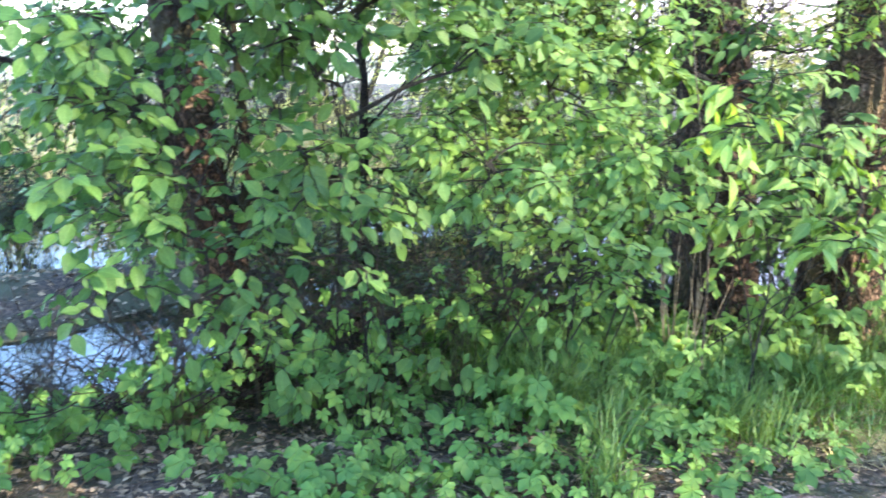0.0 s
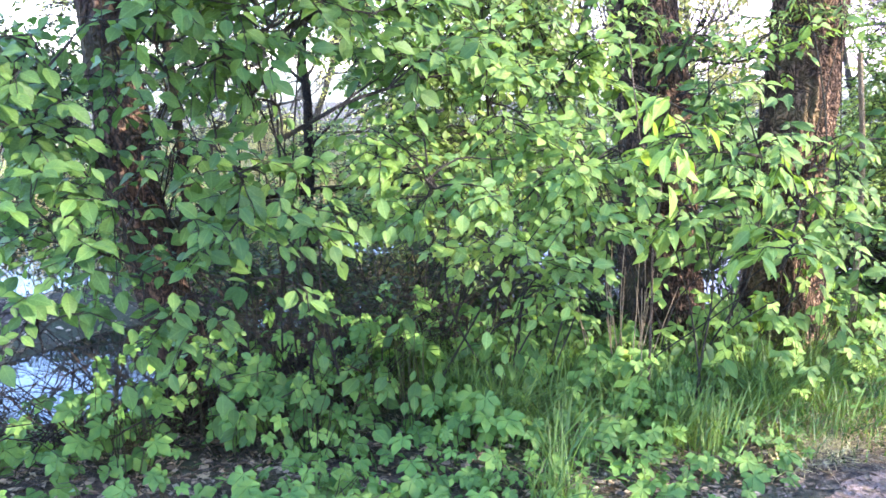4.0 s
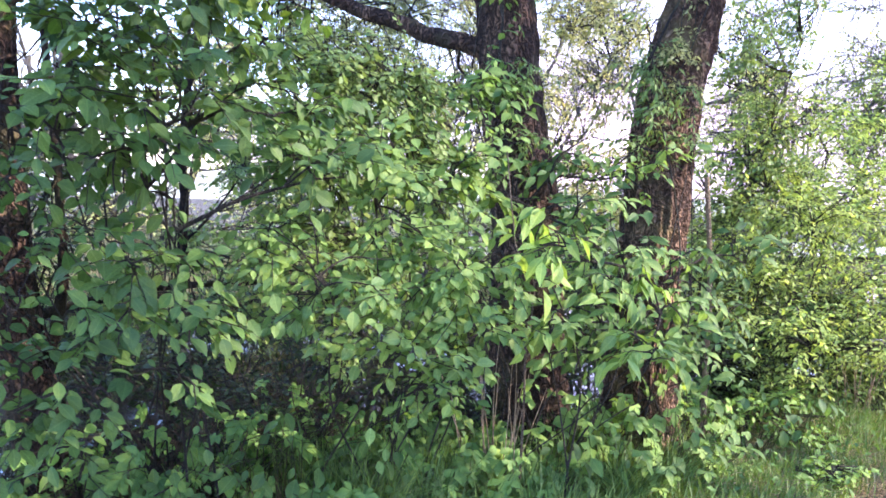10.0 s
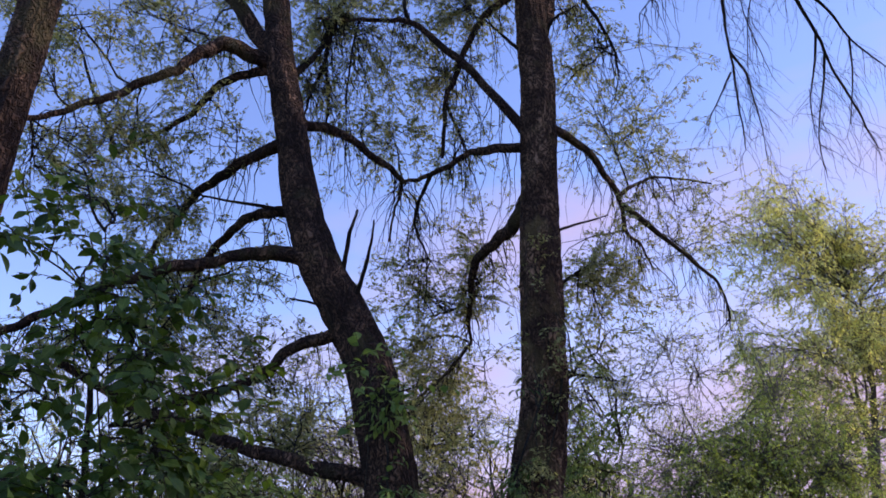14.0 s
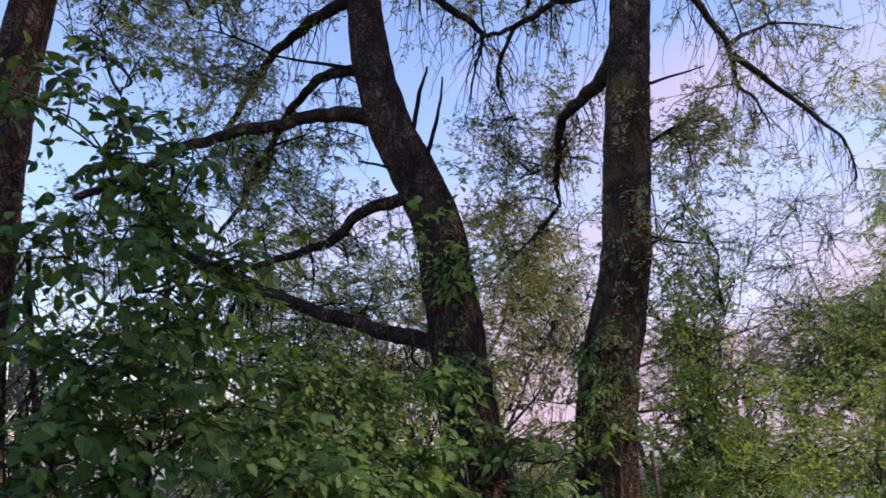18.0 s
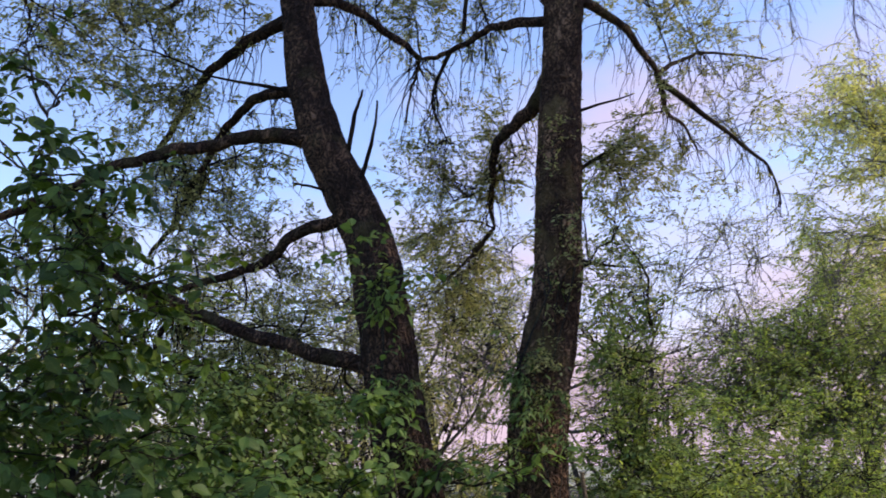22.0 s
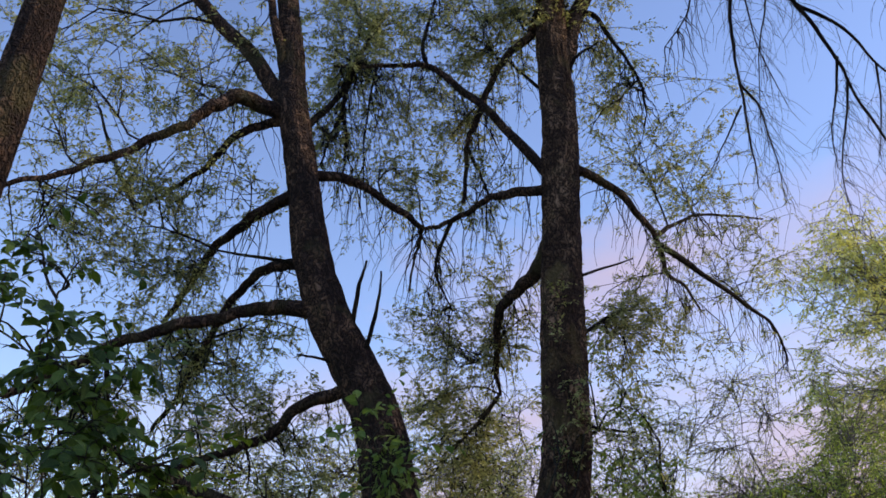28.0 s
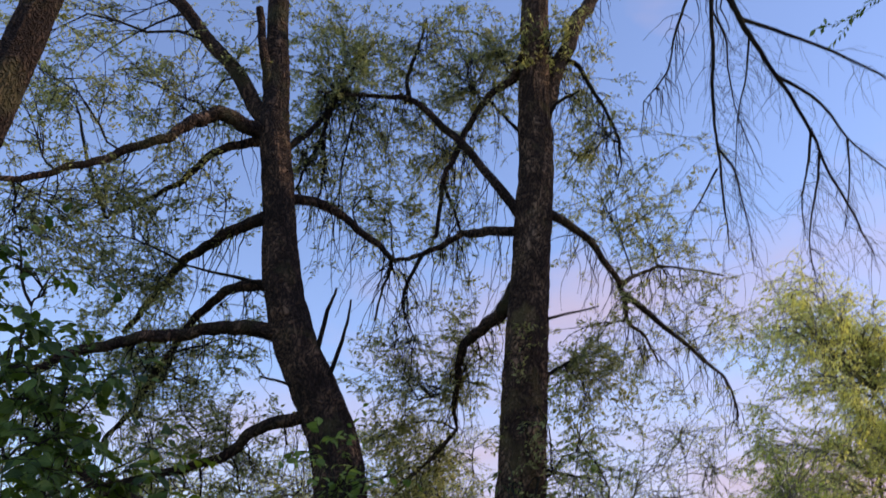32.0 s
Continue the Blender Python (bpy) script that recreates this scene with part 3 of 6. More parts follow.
def old_tree(label, base, trunk, r0, r1, limbs, crown, bark, dens=2.6, group="old willows by the water"):
    root = thing("willow_tree", base, label, "tree", group)
    o = np.array(base)
    line = spline(trunk, 26)
    f = np.linspace(0, 1, len(line))
    carriers = [(part("trunk", mesh_of("trunk", *tube(line - o, r0 + (r1 - r0) * f, 84, 0.12, base[0], 0.3), bark), root, "deeply furrowed trunk"), line)]
    for name, pts, a, b in limbs:
        bearer = root
        if name != "limb":  # a branch belongs to the trunk or limb that it grows from
            bearer = min(carriers, key=lambda c: float(((c[1] - np.array(pts[0])) ** 2).sum(1).min()))[0]
        grown = part(name, limb_mesh(name, np.array(pts) - o, a * 0.85, b * 0.6, BARK if a > 0.04 else BARK_THIN, 14 if a > 0.04 else 8, 0.16, 10, crook=0.12), bearer)
        if name == "limb":
            carriers.append((grown, spline(pts, 8)))
    wood = along_limbs([q for q in limbs if q[0] != "hanging_branch"])
    crown = [(x, y, z, a * 1.45, b * 1.5, c * 1.45, n * 0.95) for x, y, z, a, b, c, n in crown]
    crown += [(x + rng.normal(0, 0.35), y + rng.normal(0, 0.3), z + rng.normal(0, 0.3), a * 1.0, b * 1.0, c * 1.0, n * 0.45) for x, y, z, a, b, c, n in crown]
    alive = along_limbs([q for q in limbs if q[0] in ("limb", "branch")])
    n = 22 * len(limbs)
    p = alive[rng.integers(0, len(alive), n)]
    q = p + np.stack([rng.normal(0, 0.13, n), rng.normal(0, 0.13, n), -rng.uniform(0.08, 0.8, n)], 1)
    part("hanging_brushwood", mesh_of("hanging_brushwood", *twig_tubes(twigs_from(p, q, 0.06, 6) - o, rng.uniform(0.0025, 0.007, n), 0.0014), BARK_THIN), root, kind="stuff")
    low = [q for q in limbs if q[0] == "hanging_branch"]
    if low:
        droop, n = along_limbs(low), 420
        p = droop[rng.integers(0, len(droop), n)]
        q = p + np.stack([rng.normal(0.03, 0.12, n), rng.normal(0, 0.08, n), -rng.uniform(0.02, 0.42, n)], 1)
        part("hanging_twigwork", mesh_of("hanging_twigwork", *twig_tubes(twigs_from(p, q, 0.1, 6) - o, rng.uniform(0.001, 0.0022, n), 0.0007), BARK_THIN), root, kind="stuff")
    foliage(root, wood, crown, SLIM_LEAF, LEAF_WILLOW, 0.038, 16, sag=0.03, hang=0.15, dens=dens * 1.45, twig=0.17, face=0.8, thick=0.0026)
    return root


limbs = [("limb", [(0.58, 5.80, 5.79), (0.28, 5.97, 6.34), (-0.17, 6.13, 6.92), (-0.48, 6.30, 7.34)], 0.083, 0.076),
    ("limb", [(0.58, 5.75, 5.95), (0.48, 5.78, 6.44), (0.39, 5.80, 6.90)], 0.056, 0.050),
    ("limb", [(0.58, 5.75, 5.66), (0.24, 5.72, 5.74), (0.05, 5.70, 5.64), (-0.16, 5.67, 5.42), (-0.53, 5.65, 5.14), (-0.88, 5.62, 4.91), (-1.32, 5.60, 4.71)], 0.082, 0.025),
    ("limb", [(0.58, 5.75, 5.61), (0.27, 5.91, 5.55), (0.00, 6.07, 5.27), (-0.28, 6.24, 5.09), (-0.48, 6.40, 5.01)], 0.050, 0.014)]
limbs += [("limb", [(0.69, 5.60, 4.93), (0.38, 6.10, 4.88), (0.16, 6.60, 4.83), (0.02, 7.10, 4.71), (-0.18, 7.60, 4.50)], 0.060, 0.037),
    ("limb", [(0.75, 5.60, 4.35), (0.54, 5.88, 4.41), (0.37, 6.16, 4.34), (0.20, 6.44, 4.10), (-0.00, 6.72, 3.67), (-0.18, 7.00, 3.41)], 0.052, 0.028),
    ("dead_branch", [(0.71, 5.60, 4.35), (0.15, 6.00, 4.56)], 0.019, 0.013),
    ("limb", [(0.86, 5.45, 3.93), (0.52, 5.54, 3.98), (0.23, 5.63, 3.92), (-0.14, 5.72, 3.84), (-0.49, 5.82, 3.72), (-0.83, 5.91, 3.53), (-1.16, 6.00, 3.38)], 0.067, 0.042)]
limbs += [("limb", [(1.13, 5.35, 3.42), (0.76, 5.56, 3.30), (0.53, 5.78, 3.11), (0.09, 5.99, 2.98), (-0.24, 6.20, 2.78)], 0.057, 0.029),
    ("limb", [(1.29, 5.10, 2.35), (0.97, 5.28, 2.43), (0.70, 5.47, 2.53), (0.27, 5.65, 2.69), (0.02, 5.83, 2.83), (-0.25, 6.02, 2.95), (-0.73, 6.20, 3.27)], 0.068, 0.047),
    ("branch", [(0.04, 6.00, 2.84), (-0.05, 6.05, 2.73), (-0.12, 6.10, 2.45)], 0.028, 0.020)]
limbs += [("limb", [(0.73, 5.60, 5.07), (1.09, 5.68, 5.12), (1.38, 5.77, 5.02), (1.63, 5.85, 4.92), (1.73, 5.93, 4.87), (1.72, 6.02, 4.75), (1.66, 6.10, 4.41)], 0.052, 0.009),
    ("dead_branch", [(1.04, 5.35, 3.77), (1.09, 5.28, 4.12), (1.12, 5.20, 4.25)], 0.023, 0.012),
    ("dead_branch", [(1.11, 5.30, 3.56), (1.18, 5.15, 3.90), (1.17, 5.00, 4.10)], 0.021, 0.009),
    ("dead_branch", [(1.01, 5.35, 3.53), (0.82, 5.38, 3.59), (0.69, 5.40, 3.61)], 0.015, 0.010),
    ("limb", [(0.71, 5.75, 5.52), (1.05, 6.03, 6.10), (1.31, 6.32, 6.80), (1.65, 6.60, 7.53)], 0.036, 0.023)]
clumps = [(-0.20, 6.00, 6.08, 0.53, 0.43, 0.34, 23), (-0.80, 6.00, 5.71, 0.52, 0.45, 0.38, 23), (0.21, 6.20, 6.34, 0.30, 0.28, 0.25, 12), (-0.45, 6.00, 5.12, 0.54, 0.41, 0.27, 22), (-0.93, 6.30, 4.68, 0.50, 0.44, 0.37, 25), (-0.36, 6.80, 4.71, 0.49, 0.44, 0.39, 38), (0.18, 6.00, 5.11, 0.32, 0.29, 0.27, 15), (0.02, 6.80, 3.92, 0.47, 0.42, 0.38, 40), (0.47, 7.00, 4.20, 0.29, 0.29, 0.29, 12), (0.61, 6.00, 3.31, 0.37, 0.31, 0.25, 14)]
clumps += [(-0.54, 6.20, 3.39, 0.47, 0.43, 0.38, 34), (-0.72, 6.50, 6.96, 0.70, 0.46, 0.22, 11), (-1.39, 6.20, 6.37, 0.35, 0.33, 0.30, 11), (1.15, 6.30, 6.58, 0.36, 0.44, 0.52, 30), (1.62, 6.30, 6.18, 0.46, 0.51, 0.56, 40), (1.43, 6.40, 7.27, 0.55, 0.44, 0.33, 36), (1.01, 6.00, 5.68, 0.19, 0.28, 0.38, 14), (1.49, 6.20, 5.54, 0.29, 0.27, 0.24, 12), (0.62, 6.00, 2.63, 0.33, 0.31, 0.28, 14), (0.87, 6.50, 2.19, 0.48, 0.39, 0.31, 18)]
clumps += [(0.79, 6.20, 3.13, 0.38, 0.34, 0.30, 11), (0.49, 6.30, 2.67, 0.38, 0.34, 0.30, 11), (0.97, 5.70, 2.61, 0.23, 0.27, 0.31, 9), (0.26, 6.40, 3.36, 0.39, 0.35, 0.31, 10), (0.76, 6.20, 3.88, 0.26, 0.26, 0.26, 7), (0.19, 6.40, 3.84, 0.40, 0.33, 0.27, 9)]
old_tree("leaning old willow with furrowed dark bark", (1.52, 4.85, 0.02),
    [(1.52, 4.85, -0.05), (1.46, 4.92, 0.8), (1.42, 4.95, 1.45), (1.35, 5.08, 2.05), (1.27, 5.20, 2.78), (1.16, 5.33, 3.34), (0.91, 5.44, 3.91), (0.79, 5.53, 4.41), (0.72, 5.62, 5.04), (0.63, 5.72, 5.72), (0.62, 5.81, 6.26), (0.57, 5.90, 6.90), (0.5, 6.0, 8.2)], 0.205, 0.075,
    limbs,
    clumps, BARK, 4.6)

limbs = [("limb", [(2.79, 5.35, 6.10), (2.98, 5.38, 6.72), (3.21, 5.41, 7.34), (3.46, 5.44, 7.85), (3.73, 5.47, 8.60), (3.97, 5.50, 9.51)], 0.093, 0.079),
    ("limb", [(2.84, 5.46, 7.7), (2.72, 4.7, 8.1), (2.62, 3.8, 7.6), (2.66, 3.15, 6.4), (2.65, 2.80, 5.58)], 0.06, 0.026),
    ("hanging_branch", [(2.65, 2.80, 5.58), (2.73, 2.82, 5.48), (2.88, 2.84, 5.25), (3.03, 2.86, 5.07), (3.25, 2.89, 4.79), (3.35, 2.91, 4.57), (3.55, 2.93, 4.22), (3.64, 2.95, 4.07)], 0.027, 0.005)]
limbs += [("hanging_branch", [(3.04, 2.87, 5.07), (3.38, 2.90, 4.99), (3.58, 2.92, 4.80), (3.90, 2.95, 4.66)], 0.014, 0.006),
    ("hanging_branch", [(2.81, 2.83, 5.37), (3.21, 2.79, 5.32), (3.58, 2.74, 5.22), (3.81, 2.70, 5.11)], 0.016, 0.010),
    ("hanging_branch", [(3.28, 2.90, 4.78), (3.22, 2.92, 4.50), (3.16, 2.93, 4.31), (3.16, 2.95, 4.08)], 0.011, 0.003),
    ("hanging_branch", [(3.34, 2.92, 4.66), (3.28, 2.93, 4.41), (3.18, 2.94, 4.08), (3.19, 2.95, 3.81)], 0.011, 0.003),
    ("hanging_branch", [(3.57, 2.92, 4.80), (3.57, 2.96, 4.53), (3.52, 3.00, 4.24)], 0.009, 0.004)]
limbs += [("hanging_branch", [(2.87, 2.85, 5.29), (2.84, 2.88, 5.03), (2.77, 2.92, 4.72), (2.72, 2.95, 4.29)], 0.009, 0.003),
    ("hanging_branch", [(2.76, 2.95, 5.85), (2.72, 2.96, 5.58), (2.69, 2.97, 5.16), (2.66, 2.98, 4.84), (2.66, 2.98, 4.53), (2.67, 2.99, 4.13), (2.68, 3.00, 3.93)], 0.021, 0.005),
    ("hanging_branch", [(2.66, 2.98, 4.54), (2.77, 3.00, 4.44), (2.80, 3.01, 4.31), (2.85, 3.03, 4.12), (2.87, 3.05, 3.89)], 0.010, 0.003),
    ("hanging_branch", [(2.64, 2.98, 4.40), (2.54, 3.01, 4.21), (2.44, 3.05, 4.02)], 0.008, 0.003)]
limbs += [("hanging_branch", [(2.72, 2.96, 5.50), (2.80, 2.97, 5.32), (2.80, 2.98, 5.08), (2.84, 2.99, 4.79), (2.96, 3.00, 4.48)], 0.009, 0.003),
    ("branch", [(3.86, 4.60, 7.25), (3.76, 4.67, 6.90), (3.68, 4.73, 6.51), (3.48, 4.80, 6.21)], 0.016, 0.007),
    ("limb", [(2.66, 5.30, 5.08), (2.34, 5.44, 5.60), (2.06, 5.58, 5.99), (1.74, 5.72, 6.31), (1.45, 5.86, 6.35), (0.99, 6.00, 6.36)], 0.054, 0.020),
    ("branch", [(1.74, 5.72, 6.31), (1.73, 5.78, 6.57), (1.84, 5.84, 7.00), (1.92, 5.90, 7.38)], 0.022, 0.016)]
limbs += [("limb", [(2.65, 5.30, 5.05), (2.33, 5.50, 5.07), (2.21, 5.70, 5.09), (1.98, 5.90, 4.97), (1.81, 6.10, 4.97)], 0.054, 0.023),
    ("branch", [(1.98, 5.90, 4.98), (1.88, 5.97, 4.70), (1.88, 6.03, 4.53), (2.03, 6.10, 4.27)], 0.023, 0.007),
    ("limb", [(2.60, 5.30, 4.64), (2.50, 5.62, 4.38), (2.41, 5.95, 4.30), (2.46, 6.27, 4.02), (2.60, 6.60, 3.74)], 0.083, 0.019)]
limbs += [("limb", [(2.72, 5.30, 5.29), (3.33, 5.65, 5.34), (3.78, 6.00, 5.29), (4.17, 6.35, 5.21), (4.44, 6.70, 5.08), (4.87, 7.05, 5.08), (5.24, 7.40, 4.98)], 0.050, 0.016),
    ("branch", [(4.11, 6.30, 5.24), (4.62, 6.67, 5.61), (5.23, 7.03, 5.94), (6.24, 7.40, 6.17)], 0.030, 0.017),
    ("branch", [(4.23, 6.40, 5.20), (4.88, 6.70, 5.07), (5.52, 7.00, 4.93), (6.06, 7.30, 4.82), (6.40, 7.60, 4.56)], 0.038, 0.017),
    ("dead_branch", [(2.66, 5.20, 4.26), (3.02, 4.90, 4.34)], 0.017, 0.008)]
limbs += [("dead_branch", [(2.62, 5.20, 3.77), (3.06, 5.40, 4.07), (3.44, 5.60, 4.26)], 0.019, 0.012),
    ("branch", [(2.92, 5.40, 6.83), (3.15, 5.35, 6.87), (3.33, 5.30, 6.54), (3.48, 5.25, 6.19), (3.49, 5.20, 5.83)], 0.036, 0.012),
    ("branch", [(2.75, 5.35, 6.01), (2.93, 5.28, 6.33), (3.11, 5.20, 6.46)], 0.029, 0.012),
    ("dead_branch", [(2.56, 5.15, 3.15), (3.08, 5.20, 3.14)], 0.018, 0.010),
    ("branch", [(2.67, 5.35, 5.95), (2.50, 5.80, 6.58)], 0.024, 0.013)]
limbs += [("limb", [(2.66, 5.36, 6.81), (2.62, 5.55, 6.66), (2.43, 5.75, 6.48), (2.25, 5.88, 6.00), (2.15, 5.92, 5.70), (2.12, 5.96, 5.18)], 0.052, 0.024),
    ("branch", [(2.15, 5.92, 5.70), (2.25, 5.90, 5.43), (2.31, 5.88, 5.24)], 0.020, 0.012),
    ("branch", [(1.27, 5.93, 6.40), (1.18, 5.97, 6.37), (1.11, 6.00, 6.12), (1.07, 6.02, 5.90), (0.99, 6.04, 5.70), (0.92, 6.06, 5.43)], 0.028, 0.014),
    ("branch", [(1.08, 6.02, 5.90), (1.12, 6.02, 5.68), (1.10, 6.03, 5.34)], 0.022, 0.010),
    ("branch", [(1.36, 5.92, 6.39), (1.30, 5.95, 6.03), (1.26, 5.97, 5.60), (1.27, 6.00, 5.14)], 0.014, 0.006)]
clumps = [(2.11, 6.20, 6.02, 0.41, 0.46, 0.51, 40), (2.24, 6.00, 6.82, 0.48, 0.45, 0.42, 40), (2.61, 5.80, 7.00, 0.43, 0.37, 0.32, 44), (2.63, 6.40, 4.17, 0.34, 0.39, 0.43, 34), (2.15, 6.50, 4.07, 0.43, 0.45, 0.48, 36), (1.99, 7.00, 3.60, 0.40, 0.40, 0.40, 24), (2.39, 7.00, 3.32, 0.45, 0.40, 0.35, 30), (2.88, 5.30, 6.87, 0.36, 0.31, 0.26, 35), (3.19, 5.60, 3.87, 0.27, 0.31, 0.36, 28), (3.29, 5.60, 4.25, 0.23, 0.23, 0.23, 12)]
clumps += [(4.12, 6.20, 6.15, 0.62, 0.64, 0.67, 34), (4.91, 6.80, 6.12, 0.55, 0.58, 0.61, 30), (3.40, 5.40, 6.16, 0.35, 0.38, 0.40, 14), (5.67, 7.30, 5.44, 0.58, 0.58, 0.58, 26), (4.83, 7.20, 4.82, 0.36, 0.36, 0.36, 10), (2.30, 5.90, 5.33, 0.24, 0.26, 0.29, 14), (2.46, 5.00, 3.40, 0.14, 0.32, 0.51, 12), (2.18, 4.85, 2.20, 0.14, 0.18, 0.22, 8)]
old_tree("upright old willow with flaking orange-brown bark", (2.2, 4.92, 0.03),
    [(2.2, 4.92, -0.05), (2.2, 4.97, 0.8), (2.24, 5.00, 1.44), (2.28, 5.05, 2.08), (2.38, 5.10, 2.45), (2.50, 5.15, 3.05), (2.56, 5.20, 3.67), (2.62, 5.25, 4.40), (2.69, 5.29, 5.13), (2.74, 5.33, 5.78), (2.75, 5.37, 6.37), (2.79, 5.41, 7.00), (2.85, 5.5, 8.4)], 0.195, 0.115,
    limbs,
    clumps, BARK_WARM, 4.2)

old_tree("old willow with dark furrowed bark at the waterside", (-0.88, 4.05, -0.03),
    [(-0.87, 4.08, -0.15), (-0.92, 4.05, 0.3), (-1.07, 4.0, 1.0), (-1.17, 4.0, 1.9), (-1.19, 4.0, 2.8), (-1.16, 4.0, 3.5), (-1.08, 4.0, 4.2), (-0.99, 4.0, 5.0), (-0.90, 4.0, 5.7), (-0.76, 4.05, 6.8), (-0.57, 4.1, 8.0)], 0.11, 0.09,
    [("limb", [(-1.02, 4.0, 1.0), (-1.45, 3.9, 1.42), (-1.95, 3.8, 1.56)], 0.04, 0.02), ("limb", [(-0.95, 4.0, 0.6), (-0.86, 3.95, 1.1), (-0.92, 3.95, 1.8), (-1.02, 3.92, 2.6)], 0.035, 0.02), ("dead_branch", [(-1.06, 4.03, 0.9), (-0.6, 4.5, 0.99), (0.0, 4.9, 1.0), (0.4, 5.05, 0.93)], 0.03, 0.016), ("limb", [(-1.0, 4.05, 6.2), (-1.4, 4.3, 7.0), (-1.9, 4.6, 7.6)], 0.06, 0.04)],
    [(-1.30, 4.60, 5.76, 0.44, 0.32, 0.20, 20), (-2.0, 4.7, 7.8, 0.7, 0.6, 0.5, 30)], BARK)

# ---- shrubs ----
def shrub(name, label, base, stems, clumps, shape, mat, size, per_twig, parts=300, category="shrub", group="", hang=0.3, sag=0.08, stem_mat=None, face=0.4, spread=1.0, dens=1.6, twig=0.26, thick=0.0032, toward=(0.26, -0.34, 0.95), flat=0.55):
    root = thing(name, base, label, category, group)
    o = np.array(base)
    wood = []
    cs = np.array(clumps)[:, :3]
    for k in range(stems):
        goal = cs[(k * 3 + 1) % len(cs)] - np.array([0, 0, 0.12])
        foot = o + np.array([rng.normal(0, 0.16 * spread), rng.normal(0.1, 0.1), -0.05])
        mid = foot * 0.5 + goal * 0.5 + np.array([rng.normal(0, 0.12), rng.normal(0, 0.12), 0.12])
        line = spline([foot, foot * 0.75 + mid * 0.25 + np.array([0, 0, 0.1]), mid, goal], 6)
        r = rng.uniform(0.004, 0.008)
        part("stem", mesh_of("stem", *tube(line - o, np.linspace(r, 0.003, len(line)), 6), stem_mat or TWIG), root)
        wood.append(line[3:])
    foliage(root, np.vstack(wood), clumps, shape, mat, size, per_twig, sag=sag, hang=hang, parts=parts, face=face, dens=dens, twig=twig, thick=thick, toward=toward, flat=flat)
    return root


clumps = [(0.40, 3.60, 1.46, 0.33, 0.30, 0.27, 46), (0.69, 3.55, 1.23, 0.27, 0.26, 0.24, 40), (0.22, 3.40, 1.24, 0.32, 0.26, 0.21, 40), (0.43, 3.40, 0.96, 0.32, 0.22, 0.13, 24), (0.54, 3.70, 1.72, 0.25, 0.22, 0.18, 26), (0.79, 3.50, 1.03, 0.18, 0.16, 0.13, 16)]
clumps += [(0.57, 3.60, 0.76, 0.21, 0.16, 0.11, 12), (0.82, 3.60, 1.08, 0.18, 0.17, 0.16, 20), (0.95, 3.70, 1.27, 0.14, 0.14, 0.14, 12), (0.73, 3.60, 0.92, 0.18, 0.15, 0.11, 14)]
shrub("elm_shrub", "bright green broad-leaved shrub arching over the bank", (0.5, 3.95, 0.0), 9,
    clumps,
    OVATE, LEAF_BROAD, 0.058, 9, dens=1.05, face=0.27, flat=0.45, toward=(0.12, -0.65, 0.85))
shrub("small_leaved_shrub", "dense small-leaved green shrub beside the water", (0.3, 4.5, -0.1), 10,
    [(0.20, 4.20, 1.61, 0.28, 0.28, 0.28, 60), (0.25, 4.20, 1.84, 0.36, 0.28, 0.28, 60), (0.03, 4.20, 1.36, 0.15, 0.17, 0.24, 24), (0.34, 4.25, 1.38, 0.37, 0.33, 0.29, 60), (0.16, 4.30, 1.04, 0.48, 0.37, 0.27, 40), (0.69, 4.35, 1.64, 0.27, 0.25, 0.28, 44), (0.49, 4.40, 0.83, 0.50, 0.37, 0.25, 26), (-0.22, 4.40, 0.97, 0.22, 0.18, 0.14, 12), (0.42, 4.20, 2.08, 0.30, 0.25, 0.22, 44), (0.15, 4.20, 2.12, 0.22, 0.22, 0.22, 30), (0.62, 4.30, 1.92, 0.22, 0.22, 0.22, 30)],
    OVAL_SMALL, LEAF_SMALL, 0.044, 14, parts=0)
clumps = [(-1.05, 2.90, 1.68, 0.23, 0.20, 0.17, 24), (-0.68, 3.00, 1.71, 0.21, 0.18, 0.15, 10), (-0.54, 3.10, 1.60, 0.12, 0.14, 0.15, 9), (-1.11, 2.90, 1.38, 0.23, 0.20, 0.17, 26), (-0.77, 3.00, 1.37, 0.19, 0.17, 0.15, 8), (-0.43, 3.00, 1.26, 0.17, 0.15, 0.13, 10), (-1.11, 2.90, 1.11, 0.23, 0.20, 0.17, 30), (-0.83, 2.90, 1.13, 0.21, 0.17, 0.13, 13), (-0.55, 3.00, 1.08, 0.19, 0.16, 0.13, 11), (-0.26, 3.10, 1.08, 0.17, 0.16, 0.16, 8)]
clumps += [(-1.09, 2.90, 0.83, 0.22, 0.15, 0.08, 12), (-0.78, 3.20, 0.71, 0.15, 0.13, 0.10, 9), (-0.75, 3.20, 0.88, 0.12, 0.11, 0.10, 8), (-0.64, 3.20, 0.61, 0.15, 0.12, 0.08, 8), (-0.88, 3.00, 1.69, 0.12, 0.13, 0.14, 8), (-0.83, 3.00, 1.50, 0.10, 0.11, 0.12, 8), (-0.99, 3.00, 1.53, 0.12, 0.12, 0.12, 9), (-0.54, 3.00, 0.83, 0.19, 0.15, 0.10, 5), (-0.30, 3.10, 0.86, 0.14, 0.11, 0.08, 5), (-0.81, 3.00, 0.90, 0.18, 0.13, 0.09, 5)]
clumps += [(-0.21, 3.60, 1.90, 0.31, 0.24, 0.18, 26), (-0.49, 3.40, 1.93, 0.25, 0.25, 0.25, 12), (-0.45, 3.10, 1.76, 0.33, 0.27, 0.20, 44), (-0.01, 3.30, 1.85, 0.26, 0.25, 0.23, 30), (0.28, 3.40, 1.65, 0.29, 0.23, 0.17, 30)]
